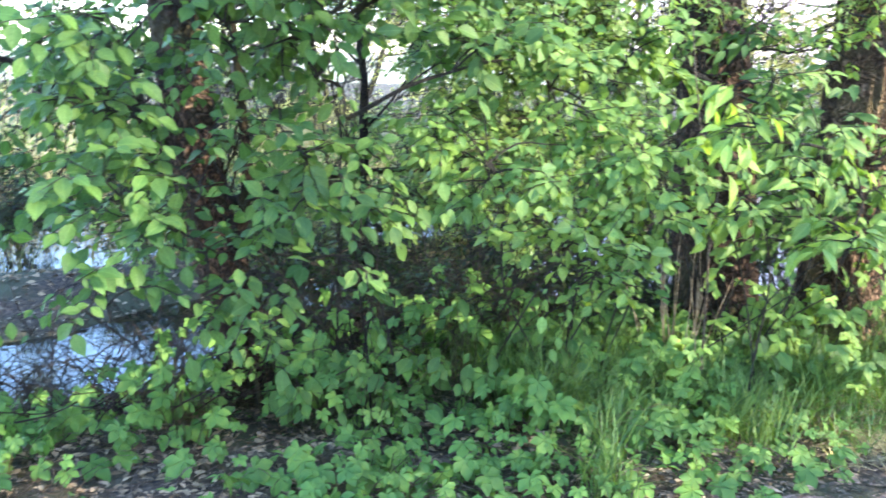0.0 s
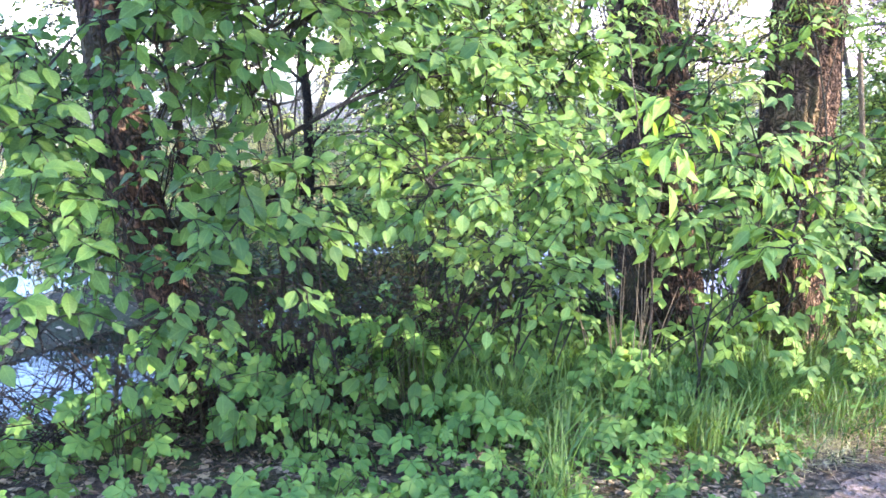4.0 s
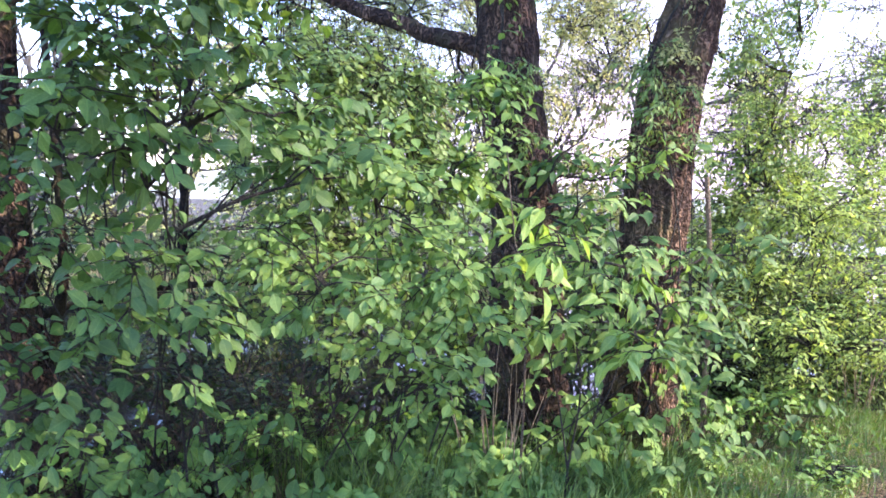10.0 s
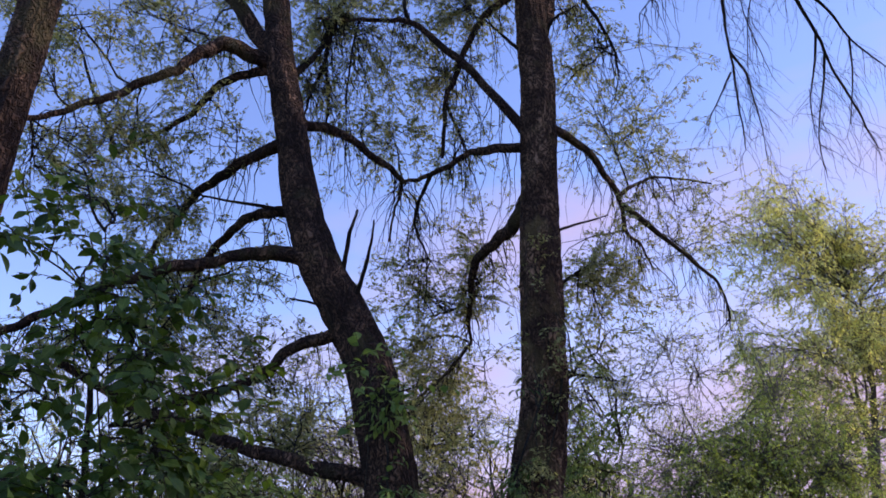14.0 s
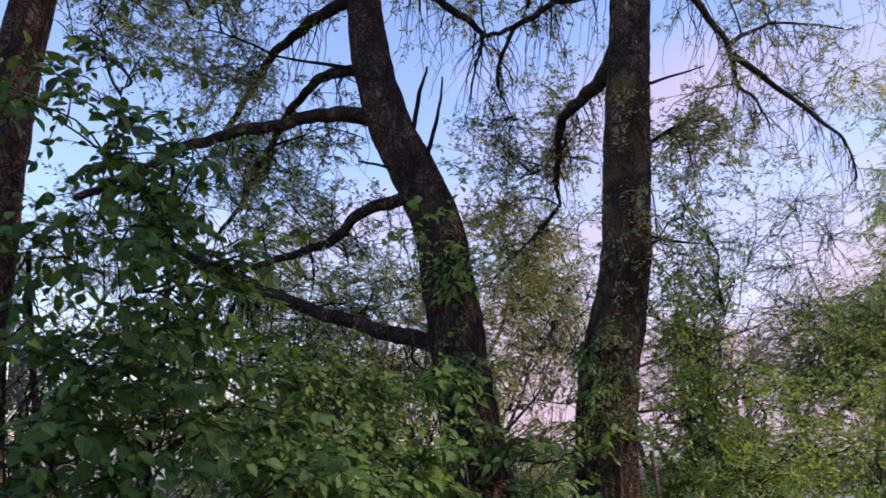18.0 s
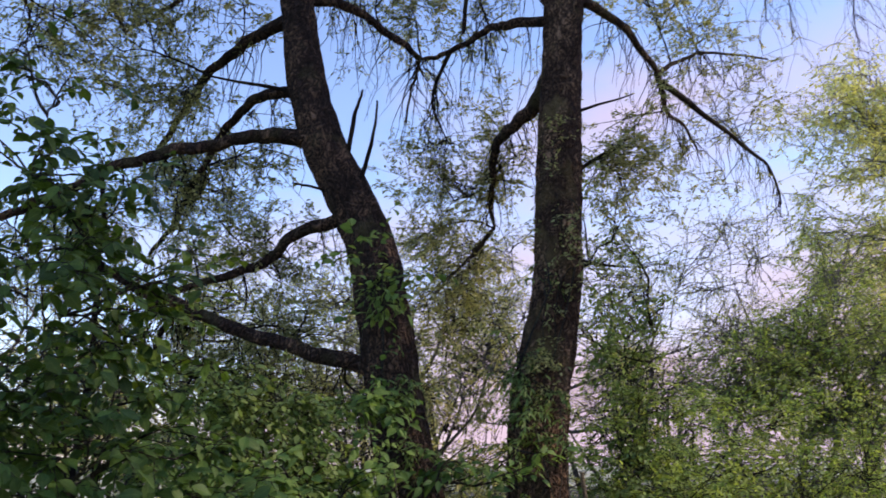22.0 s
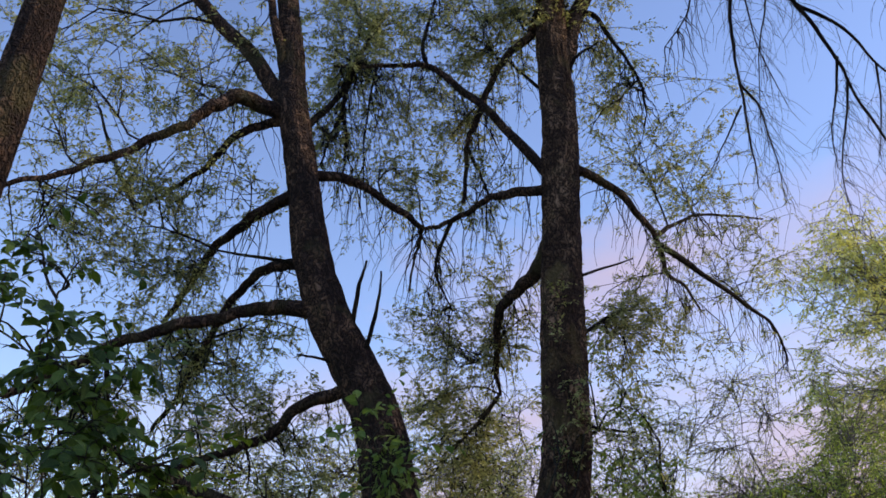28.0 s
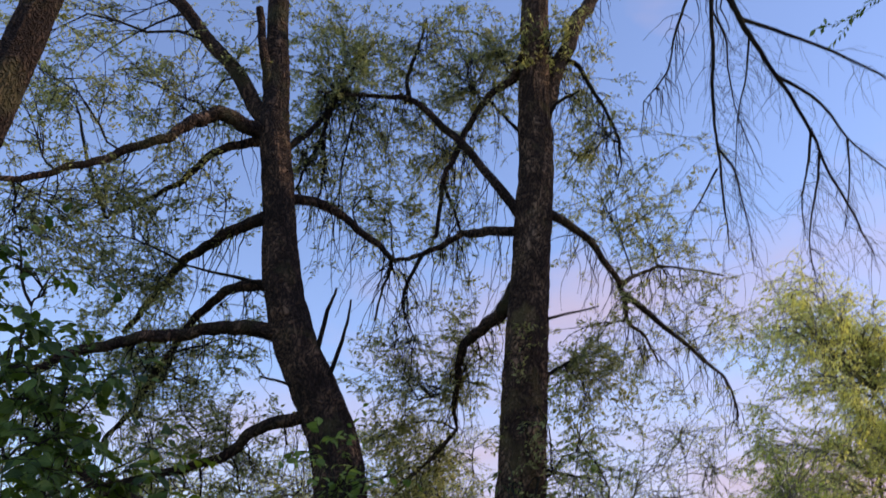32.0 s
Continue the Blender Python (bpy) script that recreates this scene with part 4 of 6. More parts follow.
clumps += [(-1.36, 3.40, 1.62, 0.20, 0.22, 0.20, 16), (-1.42, 3.40, 1.24, 0.20, 0.22, 0.20, 18), (-1.40, 3.40, 0.95, 0.22, 0.2, 0.14, 12), (-1.20, 3.50, 1.40, 0.18, 0.18, 0.16, 12), (-1.75, 3.70, 1.45, 0.3, 0.3, 0.3, 26)]
clumps += [(-0.57, 3.30, 1.62, 0.16, 0.15, 0.14, 11), (-0.55, 3.30, 1.33, 0.17, 0.15, 0.14, 12), (-0.52, 3.30, 1.06, 0.17, 0.15, 0.12, 11), (-0.28, 3.30, 1.20, 0.14, 0.14, 0.12, 9), (-0.36, 3.35, 1.48, 0.13, 0.13, 0.12, 7)]
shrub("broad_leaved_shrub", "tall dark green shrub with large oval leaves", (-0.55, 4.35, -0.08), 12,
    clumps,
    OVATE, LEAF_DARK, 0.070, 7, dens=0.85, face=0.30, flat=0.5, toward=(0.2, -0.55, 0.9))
# Upper part of the left shrub; its leaf colour is darkened for shade.
clumps = [(-0.88, 3.50, 2.44, 0.31, 0.29, 0.28, 34), (-0.68, 3.50, 3.04, 0.24, 0.25, 0.26, 22), (-0.62, 3.40, 2.06, 0.29, 0.26, 0.22, 34), (-0.24, 3.60, 2.34, 0.23, 0.25, 0.26, 20), (-0.29, 3.50, 2.11, 0.18, 0.20, 0.21, 10), (-0.76, 3.20, 2.93, 0.27, 0.27, 0.27, 28), (-0.59, 3.10, 2.46, 0.29, 0.28, 0.27, 50), (-0.66, 3.10, 2.03, 0.27, 0.26, 0.25, 44), (-0.37, 3.20, 2.72, 0.19, 0.20, 0.21, 16), (-0.35, 3.20, 2.23, 0.25, 0.24, 0.23, 36)]
clumps += [(-0.60, 3.20, 3.23, 0.15, 0.14, 0.12, 7), (-0.13, 3.30, 2.07, 0.19, 0.19, 0.19, 20), (-0.13, 3.30, 2.46, 0.14, 0.14, 0.14, 9), (-0.61, 3.20, 2.85, 0.24, 0.25, 0.26, 24), (-0.34, 3.30, 2.69, 0.29, 0.27, 0.24, 30), (-0.04, 3.40, 2.51, 0.25, 0.21, 0.17, 20), (-0.73, 3.30, 3.40, 0.15, 0.15, 0.15, 8)]
shrub("bird_cherry", "tall shrub against the sky, leaves darkened for shade", (-0.35, 3.8, -0.05), 5,
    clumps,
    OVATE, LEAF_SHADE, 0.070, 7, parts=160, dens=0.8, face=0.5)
clumps = [(1.22, 3.75, 1.30, 0.14, 0.16, 0.17, 14), (1.65, 4.00, 1.36, 0.21, 0.20, 0.18, 24), (1.85, 4.00, 1.09, 0.22, 0.20, 0.19, 24), (1.44, 3.80, 1.10, 0.20, 0.19, 0.17, 22), (1.75, 4.00, 0.91, 0.29, 0.21, 0.12, 20), (2.17, 4.20, 0.81, 0.26, 0.22, 0.17, 22), (1.20, 3.75, 0.99, 0.10, 0.10, 0.10, 6), (1.44, 4.20, 1.53, 0.16, 0.16, 0.16, 14), (1.11, 4.30, 1.50, 0.13, 0.12, 0.11, 8), (1.51, 4.10, 0.82, 0.19, 0.15, 0.11, 9)]
clumps += [(2.14, 4.30, 1.19, 0.18, 0.18, 0.18, 14)]
shrub("cherry_shrub", "lush green shrub with sprays of pointed leaves before trunks", (1.55, 4.25, 0.03), 6,
    clumps,
    LONG, LEAF_BROAD, 0.084, 8, hang=0.30, dens=0.40, face=0.24, flat=0.45, toward=(0.12, -0.75, 0.8))
shrub("young_shoots", "young shoots with large drooping yellow-green leaves", (1.3, 3.9, 0.03), 3,
    [(1.16, 3.60, 1.33, 0.09, 0.10, 0.11, 7), (1.16, 3.60, 1.03, 0.06, 0.06, 0.06, 3), (1.60, 3.60, 0.94, 0.19, 0.13, 0.06, 9), (1.72, 3.80, 1.17, 0.10, 0.10, 0.10, 5), (1.10, 3.70, 1.47, 0.07, 0.07, 0.07, 3)],
    LONG, LEAF_YELLOW, 0.105, 6, parts=200, hang=0.75, dens=1.0, twig=0.16)
clumps = [(1.61, 4.50, 1.68, 0.18, 0.20, 0.23, 22), (1.65, 4.40, 1.35, 0.20, 0.20, 0.20, 24), (1.74, 4.30, 1.17, 0.23, 0.20, 0.17, 20), (1.47, 4.50, 1.51, 0.14, 0.16, 0.17, 12), (2.11, 4.50, 1.26, 0.18, 0.18, 0.18, 16), (2.64, 4.90, 0.91, 0.24, 0.22, 0.21, 16), (1.25, 4.40, 1.26, 0.11, 0.17, 0.22, 12), (1.27, 4.60, 1.53, 0.09, 0.13, 0.18, 8), (2.78, 4.90, 1.23, 0.21, 0.24, 0.28, 16)]
clumps += [(2.14, 4.50, 0.84, 0.25, 0.22, 0.12, 18), (1.62, 4.40, 0.93, 0.23, 0.20, 0.17, 18)]
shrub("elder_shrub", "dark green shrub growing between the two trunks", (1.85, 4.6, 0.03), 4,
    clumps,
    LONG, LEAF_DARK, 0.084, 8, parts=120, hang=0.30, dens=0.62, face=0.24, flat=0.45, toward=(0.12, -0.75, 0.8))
shrub("willow_shoots", "fine-leaved young shoots growing up the trunk", (2.15, 4.6, 0.03), 5,
    [(2.04, 4.75, 2.01, 0.19, 0.21, 0.22, 16), (2.34, 4.80, 1.96, 0.13, 0.20, 0.26, 12), (1.96, 4.75, 1.80, 0.13, 0.14, 0.16, 8), (2.14, 4.75, 2.25, 0.21, 0.21, 0.21, 12), (2.06, 4.85, 2.47, 0.10, 0.16, 0.21, 6), (2.35, 4.90, 2.98, 0.18, 0.20, 0.22, 5), (1.18, 4.95, 2.89, 0.14, 0.19, 0.24, 8), (1.20, 4.80, 2.26, 0.16, 0.18, 0.20, 10), (1.33, 4.75, 1.87, 0.19, 0.18, 0.16, 12)],
    LANCE, LEAF_SMALL, 0.055, 13, parts=0, hang=0.5, twig=0.2)
shrub("trunk_shrub", "young green shoots climbing beside the trunk", (1.2, 4.45, 0.0), 5,
    [(1.11, 4.70, 2.06, 0.09, 0.18, 0.27, 12), (1.00, 4.60, 2.09, 0.13, 0.21, 0.29, 12), (1.18, 4.70, 2.70, 0.17, 0.18, 0.20, 7), (0.69, 4.40, 1.77, 0.24, 0.23, 0.21, 16), (0.77, 4.20, 1.60, 0.27, 0.22, 0.18, 18), (1.95, 4.50, 1.72, 0.17, 0.18, 0.20, 8), (1.04, 4.70, 2.88, 0.17, 0.19, 0.21, 8)],
    OVATE, LEAF_BROAD, 0.07, 7, parts=200)
for x, y, w, h in [(2.95, 5.25, 0.26, 0.26), (3.3, 5.4, 0.25, 0.3), (3.35, 4.98, 0.16, 0.14), (2.5, 4.58, 0.1, 0.14), (2.72, 5.45, 0.2, 0.24), (3.12, 4.42, 0.1, 0.12)]:
    cl = [(x + rng.uniform(-1, 1) * w, y + rng.uniform(-1, 1) * w * 0.7, h * rng.uniform(0.5, 1.1), 0.13, 0.12, 0.06, 9) for k in range(6)]
    shrub("verge_plant", "low bright green leafy plant in dry grass", (x, y, float(ground_z(np.array(x), np.array(y)))), 6, cl, OVATE, LEAF_YELLOW, 0.05, 6, parts=40, category="plant", group="low plants on the verge", dens=1.0, twig=0.12, hang=0.1, face=0.3)
HEDGE = dict(parts=0, dens=1.7, twig=0.3)
shrub("hedge_shrub", "pale green shrub behind the trunks", (3.9, 6.6, 0.0), 8,
    [(4.01, 7.00, 1.81, 0.44, 0.49, 0.54, 50), (4.28, 6.50, 1.37, 0.52, 0.52, 0.52, 60), (3.70, 6.30, 0.95, 0.49, 0.43, 0.36, 50), (4.36, 6.00, 0.89, 0.50, 0.46, 0.41, 60), (5.01, 7.50, 2.09, 0.66, 0.64, 0.61, 50), (3.52, 6.60, 1.28, 0.27, 0.34, 0.41, 26), (5.36, 7.00, 1.60, 0.54, 0.62, 0.70, 50), (3.74, 5.60, 0.63, 0.58, 0.39, 0.21, 50), (4.28, 5.50, 0.63, 0.39, 0.34, 0.30, 40)],
    FAR_LEAF, LEAF_HEDGE, 0.055, 13, **HEDGE)
shrub("hedge_shrub", "sunlit green shrub beside the path bend", (5.6, 6.8, 0.0), 8,
    [(4.61, 7.40, 2.26, 0.52, 0.52, 0.52, 50), (4.48, 6.80, 1.49, 0.60, 0.57, 0.54, 70), (5.91, 7.40, 2.17, 0.69, 0.66, 0.63, 60), (5.38, 6.60, 1.33, 0.68, 0.62, 0.57, 70), (6.30, 6.60, 1.80, 0.67, 0.67, 0.67, 60), (5.77, 6.00, 1.09, 0.61, 0.56, 0.50, 60), (3.65, 6.60, 1.31, 0.35, 0.38, 0.41, 30), (4.03, 7.00, 2.01, 0.32, 0.38, 0.43, 26)],
    FAR_LEAF, LEAF_HEDGE, 0.055, 13, **HEDGE)
shrub("hedge_shrub", "sunlit pale shrub where the path runs on", (7.8, 8.7, 0.0), 8,
    [(8.44, 9.00, 0.77, 0.86, 0.79, 0.71, 60), (7.19, 8.50, 0.67, 0.64, 0.53, 0.43, 44), (10.10, 10.00, 1.53, 0.81, 0.90, 0.99, 60), (7.97, 9.00, 1.52, 0.69, 0.69, 0.69, 50), (9.47, 9.50, 0.23, 0.68, 0.60, 0.51, 50), (6.08, 8.00, 0.84, 0.51, 0.45, 0.39, 34)],
    FAR_LEAF, LEAF_HEDGE, 0.055, 13, **HEDGE)
shrub("willow_scrub", "thin willow scrub between the old trunks", (1.9, 6.9, -0.4), 7,
    [(2.51, 7.00, 2.46, 0.39, 0.47, 0.54, 30), (2.47, 7.20, 3.29, 0.36, 0.41, 0.46, 24), (2.53, 6.80, 1.75, 0.43, 0.38, 0.34, 50), (2.24, 6.80, 1.61, 0.43, 0.38, 0.33, 40), (2.83, 6.80, 1.56, 0.44, 0.36, 0.29, 40), (2.30, 7.00, 2.84, 0.34, 0.39, 0.44, 34), (2.10, 7.00, 2.35, 0.29, 0.36, 0.44, 26), (2.72, 7.00, 2.96, 0.35, 0.38, 0.40, 28), (2.26, 7.20, 3.69, 0.26, 0.31, 0.36, 16), (3.03, 7.20, 3.64, 0.32, 0.37, 0.42, 18)],
    SLIM_LEAF, LEAF_WILLOW, 0.055, 12, parts=0, dens=1.7)
shrub("willow_scrub", "thin willow scrub with dark leaves behind trunk", (3.4, 6.9, -0.1), 7,
    [(3.98, 7.00, 2.51, 0.37, 0.48, 0.58, 36), (4.00, 6.80, 1.81, 0.52, 0.47, 0.41, 60), (4.00, 7.20, 3.38, 0.33, 0.41, 0.49, 22), (4.25, 7.00, 2.26, 0.43, 0.40, 0.38, 40), (3.72, 6.80, 1.57, 0.46, 0.38, 0.31, 50), (4.32, 7.20, 3.74, 0.34, 0.34, 0.34, 10), (3.66, 6.60, 2.86, 0.30, 0.35, 0.40, 30), (4.35, 7.00, 3.05, 0.38, 0.41, 0.44, 26), (3.65, 6.60, 4.03, 0.26, 0.34, 0.41, 20)],
    MID_LEAF, LEAF_SMALL, 0.05, 12, parts=0, dens=1.8)
clumps = [(0.61, 6.20, 1.69, 0.54, 0.44, 0.33, 44), (0.11, 6.50, 2.34, 0.48, 0.41, 0.35, 40), (0.96, 6.00, 2.01, 0.37, 0.37, 0.37, 28), (-0.16, 6.40, 1.69, 0.51, 0.45, 0.38, 50), (1.02, 5.80, 1.51, 0.43, 0.34, 0.24, 38), (0.51, 6.20, 2.13, 0.37, 0.33, 0.29, 36), (-0.78, 6.20, 1.10, 0.46, 0.31, 0.15, 10), (-2.32, 6.40, 1.46, 0.63, 0.53, 0.42, 40), (-0.62, 6.00, 0.64, 0.53, 0.39, 0.26, 36), (-1.58, 6.00, 0.49, 0.70, 0.51, 0.31, 40)]
clumps += [(1.09, 6.40, 0.77, 0.64, 0.48, 0.32, 40)]
shrub("water_scrub", "fine-leaved scrub standing in the flooded ground", (-0.2, 6.4, -0.45), 9,
    clumps,
    FAR_LEAF, LEAF_SMALL, 0.05, 14, parts=0, dens=2.0)
# Scrub in the water; shade is put into its leaf colour.
clumps = [(-2.48, 7.00, 1.36, 0.54, 0.45, 0.37, 60), (-0.85, 5.80, 1.83, 0.62, 0.47, 0.31, 40), (-2.21, 6.40, 1.71, 0.48, 0.41, 0.33, 60), (-1.11, 5.80, 0.37, 0.45, 0.33, 0.22, 44), (-0.58, 5.60, 0.20, 0.39, 0.29, 0.18, 40), (-1.32, 5.60, 1.58, 0.18, 0.23, 0.28, 16), (-1.28, 5.60, 0.98, 0.18, 0.23, 0.28, 20), (-2.50, 6.40, 1.22, 0.49, 0.47, 0.45, 60), (-2.67, 6.60, 1.66, 0.39, 0.37, 0.35, 40)]
shrub("water_scrub", "twiggy scrub standing in the water, leaves darkened for shade", (-1.6, 7.0, -0.45), 10,
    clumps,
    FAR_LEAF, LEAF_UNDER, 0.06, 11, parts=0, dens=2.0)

# Low scrub whose dark leaf colour stands for shade beneath the shrubs.
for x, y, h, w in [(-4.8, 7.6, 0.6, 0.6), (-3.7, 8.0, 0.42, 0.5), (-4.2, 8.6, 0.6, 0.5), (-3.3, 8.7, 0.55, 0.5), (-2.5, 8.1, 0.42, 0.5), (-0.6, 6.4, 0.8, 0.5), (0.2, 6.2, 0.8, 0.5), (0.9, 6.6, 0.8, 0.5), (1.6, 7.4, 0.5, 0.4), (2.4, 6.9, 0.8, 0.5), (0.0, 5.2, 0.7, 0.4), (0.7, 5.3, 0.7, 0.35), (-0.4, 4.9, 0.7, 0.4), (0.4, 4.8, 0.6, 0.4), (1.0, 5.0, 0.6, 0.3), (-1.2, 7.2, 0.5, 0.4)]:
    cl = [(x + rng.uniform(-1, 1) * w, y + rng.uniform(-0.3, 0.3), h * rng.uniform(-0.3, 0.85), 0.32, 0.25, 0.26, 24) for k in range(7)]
    shrub("waterside_scrub", "low scrub of twigs and shade-darkened leaves at the water", (x, y, -0.36), 9, cl, FAR_LEAF, LEAF_UNDER, 0.055, 5, parts=0, group="thickets by the water", dens=1.9, twig=0.28, thick=0.004, hang=0.1)
places = [(-5.8, 8.4, 1.2, 0.9), (-4.4, 9.2, 1.1, 0.9), (-2.9, 9.4, 0.9, 0.9), (-1.6, 8.9, 0.9, 0.8), (-0.4, 8.1, 1.25, 0.8), (0.6, 8.3, 1.2, 0.8), (1.6, 10.0, 1.3, 0.9), (2.9, 9.6, 1.4, 0.9), (3.6, 7.6, 1.3, 0.8), (4.6, 7.6, 1.5, 0.8), (5.6, 8.0, 1.6, 0.9), (4.3, 6.3, 1.0, 0.6), (5.3, 6.4, 1.1, 0.7), (6.4, 7.0, 1.3, 0.8), (3.4, 6.2, 0.7, 0.5), (2.9, 7.4, 1.0, 0.5), (3.3, 8.6, 1.2, 0.7)]
places += [(4.4, 9.0, 1.3, 0.7), (3.3, 6.1, 1.1, 0.45), (3.9, 6.3, 1.2, 0.5)]
for x, y, h, w in places:
    cl = [(x + rng.uniform(-1, 1) * w, y + rng.uniform(-0.4, 0.4), h * rng.uniform(0.05, 0.9), 0.4, 0.3, 0.32, 30) for k in range(9)]
    shrub("thicket", "low tangled thicket of twigs and small leaves", (x, y, float(max(-0.4, ground_z(np.array(x), np.array(y))))), 8, cl, FAR_LEAF, LEAF_SMALL, 0.055, 8, parts=0, group="thickets by the water", dens=1.8, twig=0.3, thick=0.004, hang=0.0)

thin = thing("alder_sapling", (-0.56, 6.0, -0.4), "slender grey-brown young tree standing in water", "tree")
part("trunk", limb_mesh("trunk", [(0, 0, 0), (0.02, 0.02, 1.2), (0.01, 0, 2.2), (0.06, 0.03, 3.2), (0.02, 0.05, 4.2)], 0.042, 0.015, BARK_THIN, 12, 0.12, crook=0.3), thin)
for z, dx, dy in ((1.5, 0.4, 0.1), (1.9, -0.4, 0.2), (2.3, 0.35, -0.1), (2.7, -0.3, 0.1), (3.1, 0.3, 0.1)):
    part("branch", limb_mesh("branch", [(0.02, 0.01, z), (dx * 0.5, dy, z + 0.2), (dx, dy * 2, z + 0.5)], 0.012, 0.004, BARK_THIN, 6, 0.05, 5), thin)
foliage(thin, np.array([(-0.2, 6.1, 1.5), (-0.9, 6.2, 2.0), (-0.25, 6.0, 2.4), (-0.8, 6.1, 2.7), (-0.5, 6.0, 3.4)]), [(-0.2, 6.1, 1.7, 0.4, 0.3, 0.3, 14), (-0.9, 6.2, 2.2, 0.4, 0.3, 0.3, 14), (-0.3, 6.0, 2.6, 0.35, 0.3, 0.3, 14), (-0.6, 6.1, 3.3, 0.35, 0.3, 0.4, 14)], OVAL_SMALL, LEAF_SMALL, 0.05, 10)

# ---- scrub beyond the water ----
for x, y, h, w in [(-6.5, 13.5, 3.4, 1.8), (-3.6, 14.5, 4.2, 1.9), (-1.2, 13.2, 3.0, 1.6), (0.8, 14.6, 4.4, 1.9), (3.0, 13.4, 3.8, 1.8), (5.0, 14.8, 4.6, 1.9), (6.8, 13.0, 4.0, 1.7), (8.6, 15.5, 4.4, 1.9), (-9.5, 15.0, 4.4, 2.2), (-5.0, 17.5, 4.6, 2.2), (-2.2, 17.0, 4.4, 2.2), (0.2, 18.0, 4.8, 2.2), (2.0, 17.0, 4.4, 2.0), (4.2, 18.0, 4.8, 2.2), (6.4, 17.0, 4.6, 2.2)]:
    cl = []
    for k in range(12):
        z = h * rng.uniform(0.1, 1.2)
        wide = w * (1.15 - 0.6 * z / h)
        cl.append((x + rng.uniform(-1, 1) * wide, y + rng.uniform(-1, 1) * wide * 0.7, z, 0.75, 0.6, 0.6, 34))
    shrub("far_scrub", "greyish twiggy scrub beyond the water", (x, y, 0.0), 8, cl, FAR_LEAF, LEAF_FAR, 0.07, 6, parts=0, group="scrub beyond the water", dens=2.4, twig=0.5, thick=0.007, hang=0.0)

# ---- far trees ----
rng = np.random.default_rng(31)
def branching(p, d, length, r, depth, out, rise=0.15, kids=4, spread=0.5, crook=0.12):
    """Crooked branches that fork; appends (line, thick end, thin end, depth)."""
    line = [p]
    for k in range(5):
        d = d + rng.normal(0, crook, 3) + np.array([0, 0, rise * 0.5])
        d = d / np.linalg.norm(d)
        line.append(line[-1] + d * length / 5)
    out.append((np.array(line), r, r * 0.45, depth))
    if depth:
        for k in range(kids):
            f = rng.integers(2, 6)
            e = d + rng.normal(0, spread, 3) + np.array([0, 0, rise])
            branching(line[f], e / np.linalg.norm(e), length * rng.uniform(0.4, 0.6), r * 0.5, depth - 1, out, rise, kids, spread)


def far_tree(name, label, base, height, width, clumps, mat, size, per_twig, r=0.14, dens=4.0, lean=(0, 0), stems=1, depth=3, rise=0.5, kids=3, spread=0.5, tall=0.5, thick=0.006):
    root = thing(name, base, label, "tree", "trees beyond the path")
    o = np.array(base)
    out = []
    for k in range(stems):
        branching(o + np.array([0.15 * k, 0, -0.1]), np.array([lean[0] + (k - (stems - 1) / 2) * 0.35, lean[1], 1.0]), height * tall, r, depth, out, rise, kids, spread)
    rest = []
    for line, a, b, level in out:
        if level >= depth - 1:
            fine = spline(line, 5)
            part("trunk" if level == depth else "limb", mesh_of("limb", *tube(fine - o, np.linspace(a, b, len(fine)), 10, 0.1, a * 9), FAR_BARK), root)
        else:
            rest.append(tube(line - o, np.linspace(a, b * 0.6, len(line)), 4))
    part("branchwork", mesh_of("branchwork", *joined(rest), FAR_BARK), root, kind="stuff")
    foliage(root, np.vstack([l for l, _, _, q in out]), clumps, FAR_LEAF, mat, size, per_twig, hang=0.35, stub=0.006, dens=dens, twig=0.5, thick=thick, twig_mat=FAR_BARK)
    return root


places = [(-1.9, 14.2, 7.0, [(-0.66, 14.00, 3.32, 1.15, 1.06, 0.97, 30), (0.57, 14.00, 3.04, 0.97, 0.84, 0.71, 30), (-0.74, 14.00, 2.46, 0.78, 0.69, 0.61, 24), (-2.54, 14.00, 1.93, 1.05, 0.88, 0.70, 24)]), (2.6, 14.0, 7.2, [(2.67, 14.00, 4.14, 0.73, 0.91, 1.09, 30), (2.60, 14.00, 2.90, 0.81, 0.72, 0.63, 34), (2.00, 14.40, 3.67, 0.83, 0.78, 0.74, 20), (2.29, 14.00, 2.52, 0.79, 0.74, 0.70, 30)])]
places += [(4.6, 14.6, 7.6, [(5.62, 14.50, 5.32, 0.80, 0.96, 1.11, 34), (5.51, 14.50, 3.65, 0.79, 0.93, 1.08, 34), (4.66, 14.00, 2.93, 0.56, 0.56, 0.56, 20), (3.22, 14.50, 5.36, 0.58, 0.67, 0.77, 12)]), (9.0, 15.0, 7.4, [(9.44, 14.50, 3.21, 0.96, 0.96, 0.96, 40), (10.49, 14.50, 2.66, 0.99, 0.99, 0.99, 40), (8.36, 14.50, 3.37, 0.83, 0.88, 0.93, 30), (7.65, 14.50, 2.78, 0.61, 0.76, 0.91, 24)])]
places += [(7.0, 13.6, 7.2, [(8.22, 13.60, 5.07, 0.92, 0.97, 1.02, 32), (9.42, 13.60, 5.50, 1.07, 0.96, 0.86, 26), (7.88, 13.60, 3.48, 0.70, 0.80, 0.90, 32), (9.80, 13.60, 4.18, 1.07, 1.01, 0.96, 36)])]
for x, y in ((-3.6, 15.0), (0.4, 15.2), (3.6, 15.6)):
    places.append((x, y, 7.6, [(x + rng.uniform(-1.2, 1.2), y + rng.uniform(-0.6, 0.6), rng.uniform(2.6, 5.8), 0.9, 0.8, 0.8, 14) for k in range(4)]))
